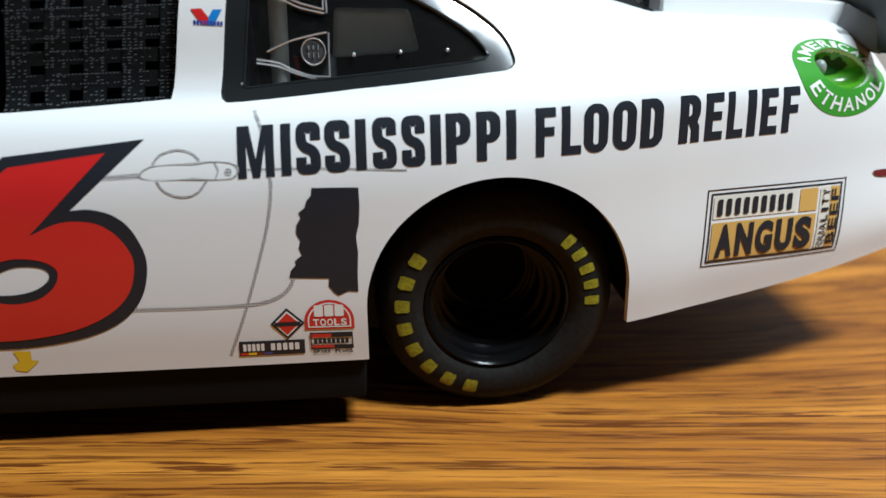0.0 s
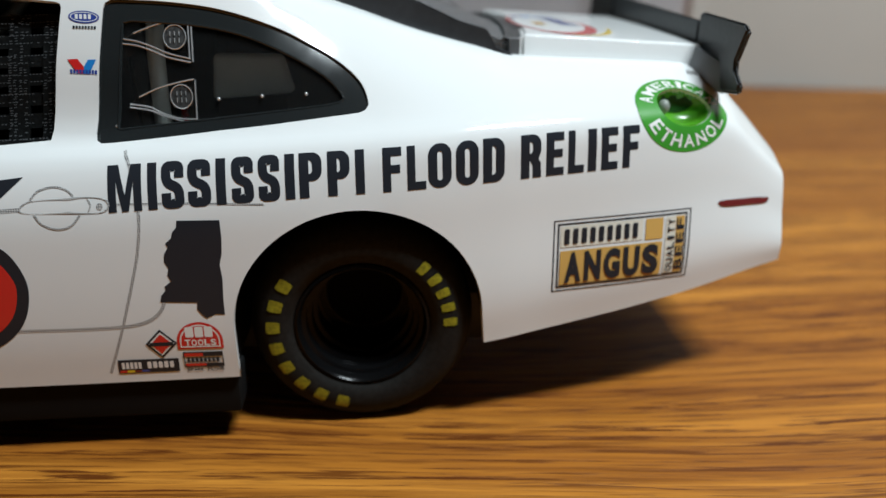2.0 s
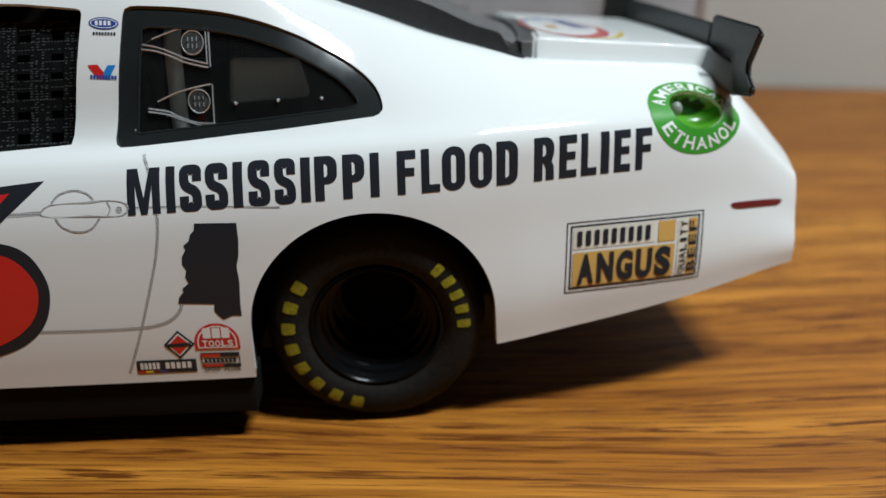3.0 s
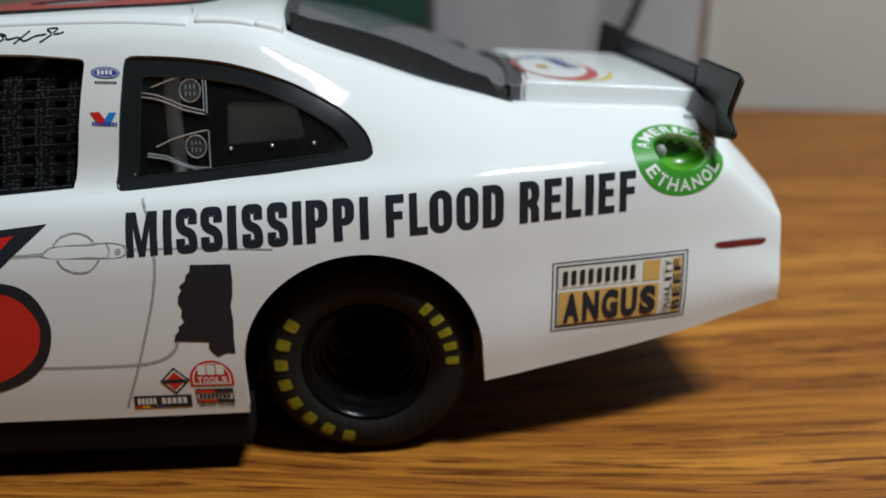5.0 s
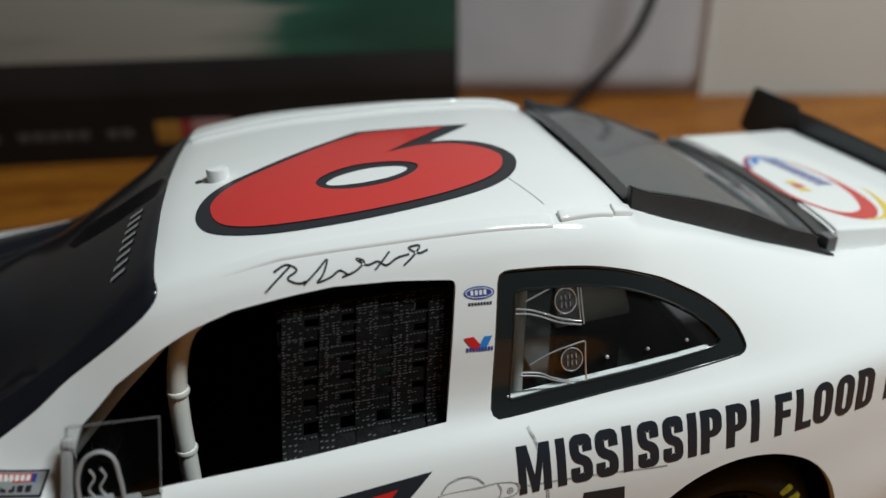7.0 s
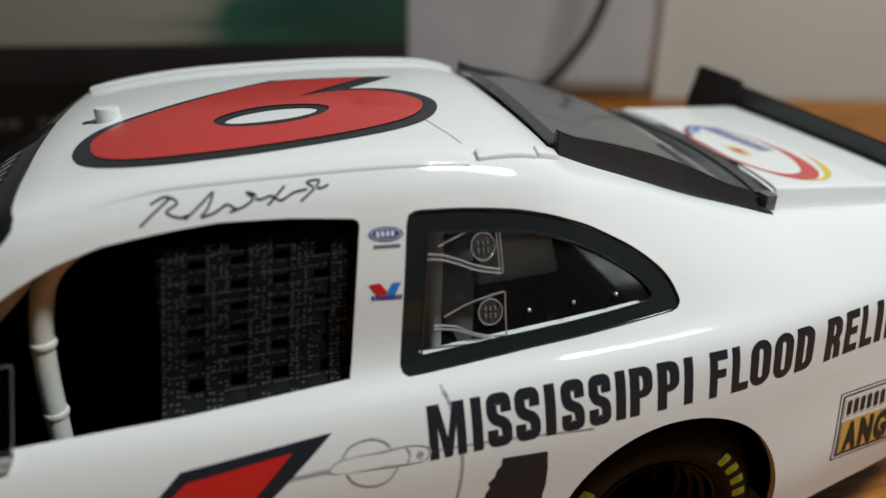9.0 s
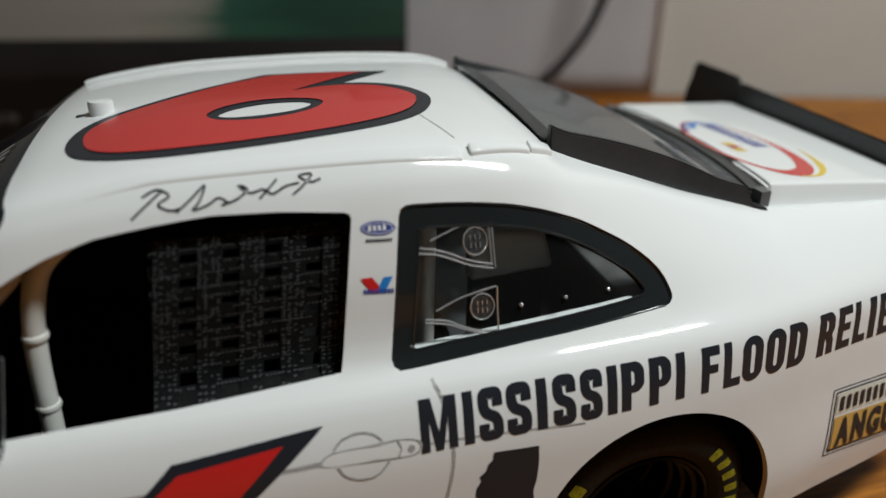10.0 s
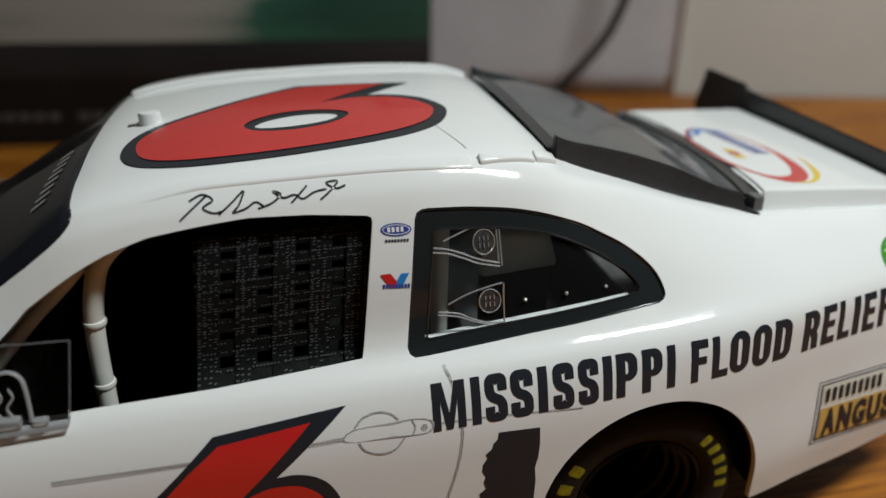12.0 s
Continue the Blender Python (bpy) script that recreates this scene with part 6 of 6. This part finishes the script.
# ---- fuel filler: green ring round a bowl ----
FILLER_PATCH = patch(FILLER_X, FILLER_Z)


def on_filler(p, lift=0.0):
    return FILLER_PATCH(folded(p), lift)


def filler_mark(name, loops, mat, label, lift):
    decal(name, [loop_segments(q, 0.6) for q in loops], mat, body, label, place=on_filler, lift=lift, step=0.8)


filler_mark("filler_ring", [ellipse(0, 6.2, 6.6, 6.2, 0, 56), FILLER_OPENING], GREEN, "green ring sticker round the fuel filler", 0.05)
def ring_word(text, a0, a1, low, high):
    """A word bent round the ring from the angle a0 to a1, its letters standing from the radius low to high."""
    vs, fs = [], []
    wide = [0.5 if char == "I" else 1.25 if char == "M" else 1.0 for char in text]
    starts = np.concatenate([[0], np.cumsum(wide)])
    for k, char in enumerate(text):
        p, f = letter(char, 0.02)
        turned = np.radians(a0 + (a1 - a0) * (starts[k] + wide[k] * (0.10 + 0.80 * p[:, 0])) / starts[-1])
        r = low + (high - low) * p[:, 1]
        fs += (f + sum(len(q) for q in vs)).tolist()
        vs.append(on_filler(np.stack([r * np.cos(turned), 6.2 + 0.94 * r * np.sin(turned)], 1), 0.09))
    under(mesh_object("ring_print", np.concatenate(vs) * MM, fs, WHITE_PRINT), body, "white capitals on the ring reading " + text)


ring_word("AMERICAN", 172, 14, 4.25, 6.0)
ring_word("ETHANOL", 204, 344, 6.0, 4.25)
def in_bowl(p, lift=0.0):
    p = np.asarray(p, float)
    r2 = ((p[:, 0] - 0.3) / 3.98) ** 2 + ((p[:, 1] - 6.6) / 3.48) ** 2
    return np.stack([on_filler(p[i:i + 1], lift - 3.0 * max(0.0, 1 - float(r2[i])) ** 0.5)[0] for i in range(len(p))])


seg = loop_segments(ellipse(0.3, 6.6, 3.98, 3.48, 0, 40), 0.5)
p, f = tiling(seg, 0.5)
CUP = material("dark_green_cup", (0.09, 0.34, 0.018), 0.25, coat=0.25)
under(mesh_object("filler_cup", in_bowl(p, -0.03) * MM, f, CUP), car, "glossy green filler bowl")
# the dark round throat in the upper wall of the bowl, and the nozzle beside it
THROAT = material("dark_green_throat", (0.012, 0.055, 0.008), 0.35, spec=0.2)
p, f = tiling(loop_segments(ellipse(0.6, 8.75, 2.6, 1.05, -4, 32), 0.4), 0.4)
under(mesh_object("filler_throat", in_bowl(p, 0.12) * MM, f, THROAT), car, "dark round throat of the filler")
bm = bmesh.new()
bmesh.ops.create_uvsphere(bm, u_segments=16, v_segments=10, radius=0.85 * MM)
bmesh.ops.scale(bm, verts=bm.verts, vec=(0.9, 1.0, 1.15))
bmesh.ops.translate(bm, verts=bm.verts, vec=Vector(on_filler([(-1.9, 7.3)], -1.2)[0]) * MM)
part("filler_nozzle", bm, NOZZLE, car, "small grey nozzle")

# ---- things behind the car ----
BOX_PRINT = material("printed_card", (0.4, 0.42, 0.4), 0.45)


def brush_strokes(m):
    """Pale grey card with green brush strokes, denser towards one end."""
    def streaks(sx, sz, seed, detail):
        mp = coords(m, (sx, 1, sz))
        mp.inputs["Location"].default_value = (seed, seed, seed)
        n = node(m, "ShaderNodeTexNoise", Scale=1.0, Detail=detail, Distortion=0.4)
        link(m, mp, "Vector", n, "Vector")
        return n
    wide, fine = streaks(11, 42, 3.1, 2.0), streaks(6, 260, 7.7, 3.0)
    place = node(m, "ShaderNodeSeparateXYZ")
    link(m, coords(m), "Vector", place, "Vector")
    # the green starts about 70 mm from the end
    along = node(m, "ShaderNodeMapRange")
    along.inputs["From Min"].default_value, along.inputs["From Max"].default_value = -0.125, -0.035
    along.inputs["To Min"].default_value, along.inputs["To Max"].default_value = -0.27, 0.27
    link(m, place, "X", along, "Value")
    total = None
    for source, weight in ((wide, 0.9), (fine, 0.45)):
        scaled = node(m, "ShaderNodeMath")
        scaled.operation = "MULTIPLY_ADD"
        scaled.inputs[1].default_value, scaled.inputs[2].default_value = weight, -0.5 * weight
        link(m, source, "Fac", scaled, 0)
        joined = node(m, "ShaderNodeMath")
        joined.operation = "ADD"
        link(m, scaled, "Value", joined, 0)
        if total is None:
            link(m, along, "Result", joined, 1)
        else:
            link(m, total, "Value", joined, 1)
        total = joined
    shift = node(m, "ShaderNodeMath")
    shift.inputs[1].default_value = 0.5
    link(m, total, "Value", shift, 0)
    tint = ramp(m, [(0.30, (0.33, 0.33, 0.30)), (0.47, (0.22, 0.25, 0.215)), (0.58, (0.022, 0.105, 0.075)), (0.85, (0.010, 0.060, 0.045))])
    link(m, shift, "Value", tint, "Fac")
    link(m, tint, "Color", shader(m), "Base Color")


brush_strokes(BOX_PRINT)
BOX_BLACK = grained(material("black_card", (0.006, 0.006, 0.007), 0.4, spec=0.25), (0.008, 0.009, 0.010), (0.012, 0.012, 0.013), 40)
DIM_PRINT = material("dim_grey_card_print", (0.07, 0.07, 0.065), 0.5)
DIM_ORANGE = material("dim_orange_card_print", (0.28, 0.13, 0.02), 0.5)
DIM_PALE = material("pale_red_card_print", (0.34, 0.18, 0.17), 0.5)
BOX_BAND = grained(material("dark_grey_card", (0.02, 0.02, 0.02), 0.5, spec=0.25), (0.014, 0.013, 0.014), (0.028, 0.025, 0.026), 14, detail=2.0)
DIM_RED = material("dim_red_card_print", (0.22, 0.02, 0.02), 0.5)
carton = tagged(new("cardboard_box"), "printed cardboard box, black below and green above, behind the car", "box")
carton.matrix_world = Matrix.Translation((0.0140, 0.1650, 0)) @ Matrix.Rotation(radians(-6.0), 4, "Z")
part("box_body", box(-340, 0, 0, 44, 0, 112, 0.8), BOX_BLACK, carton, "glossy black card box")
art = part("printed_panel", box(-339, -0.8, -0.5, 0.4, 36.6, 111.5, 0.1), BOX_PRINT, carton, "panel printed in green and pale grey")
for k in range(26):
    x = -250 + k * 5.1
    if k % 6 != 5:
        part("box_print", box(x, x + 3.7, -0.25, 0.2, 9.2, 12.0, 0.05), DIM_PRINT, carton, "small pale printed bar")
for k, mat in enumerate((DIM_ORANGE, DIM_ORANGE, DIM_RED)):
    part("box_print", box(-110.5 + k * 4.3, -106.3 + k * 4.3, -0.25, 0.2, 6.6, 14.6, 0.05), mat, carton, "coloured printed bar")
part("box_print", box(-97.4, -84, -0.25, 0.2, 6.6, 14.6, 0.05), DIM_PALE, carton, "pale red printed bar")
part("box_band", box(-339, -0.8, -0.3, 0.2, 24.0, 36.2, 0.05), BOX_BAND, carton, "dull dark grey printed band")

PAPER = grained(material("pale_paper", (0.76, 0.74, 0.76), 0.85), (0.72, 0.70, 0.72), (0.80, 0.78, 0.80), 30, 0.2)
bm = bmesh.new()
cols, lines = 24, 14
gv = [[bm.verts.new(Vector((6 + 134 * i / cols, 196.6 + (194 - 134 * i / cols) * 0.2493 - 1.2 * math.sin(i / cols * 2.6) - 2.5 * (1 - j / lines) ** 2, 0.3 + 150 * j / lines)) * MM) for i in range(cols + 1)] for j in range(lines + 1)]
for j in range(lines):
    for i in range(cols):
        bm.faces.new((gv[j][i], gv[j][i + 1], gv[j + 1][i + 1], gv[j + 1][i]))
bmesh.ops.solidify(bm, geom=bm.faces[:], thickness=0.25 * MM)
me = bpy.data.meshes.new("paper_sheet")
bm.to_mesh(me)
bm.free()
me.materials.append(PAPER)
me.polygons.foreach_set("use_smooth", [True] * len(me.polygons))
paper = tagged(new("paper_sheet", me), "pale printed paper sheet leaning against the wall", "paper")

CABLE = material("dark_cable_sheath", (0.010, 0.007, 0.008), 0.5, spec=0.2)
line = smooth_line([(110, 193, 92), (107.5, 193, 72), (104.5, 193, 58), (102, 193, 46), (96, 193, 32), (87, 193, 20.5), (77, 193, 11), (69, 192, 4.5), (60, 191, 1.6), (46, 188, 1.5)], 5)
bm = tube([tuple(q) for q in line], 2.0, 12)
me = bpy.data.meshes.new("cable")
bm.to_mesh(me)
bm.free()
me.materials.append(CABLE)
me.polygons.foreach_set("use_smooth", [True] * len(me.polygons))
tagged(new("cable", me), "thin dark cable hanging in a curve beside the paper", "cable")
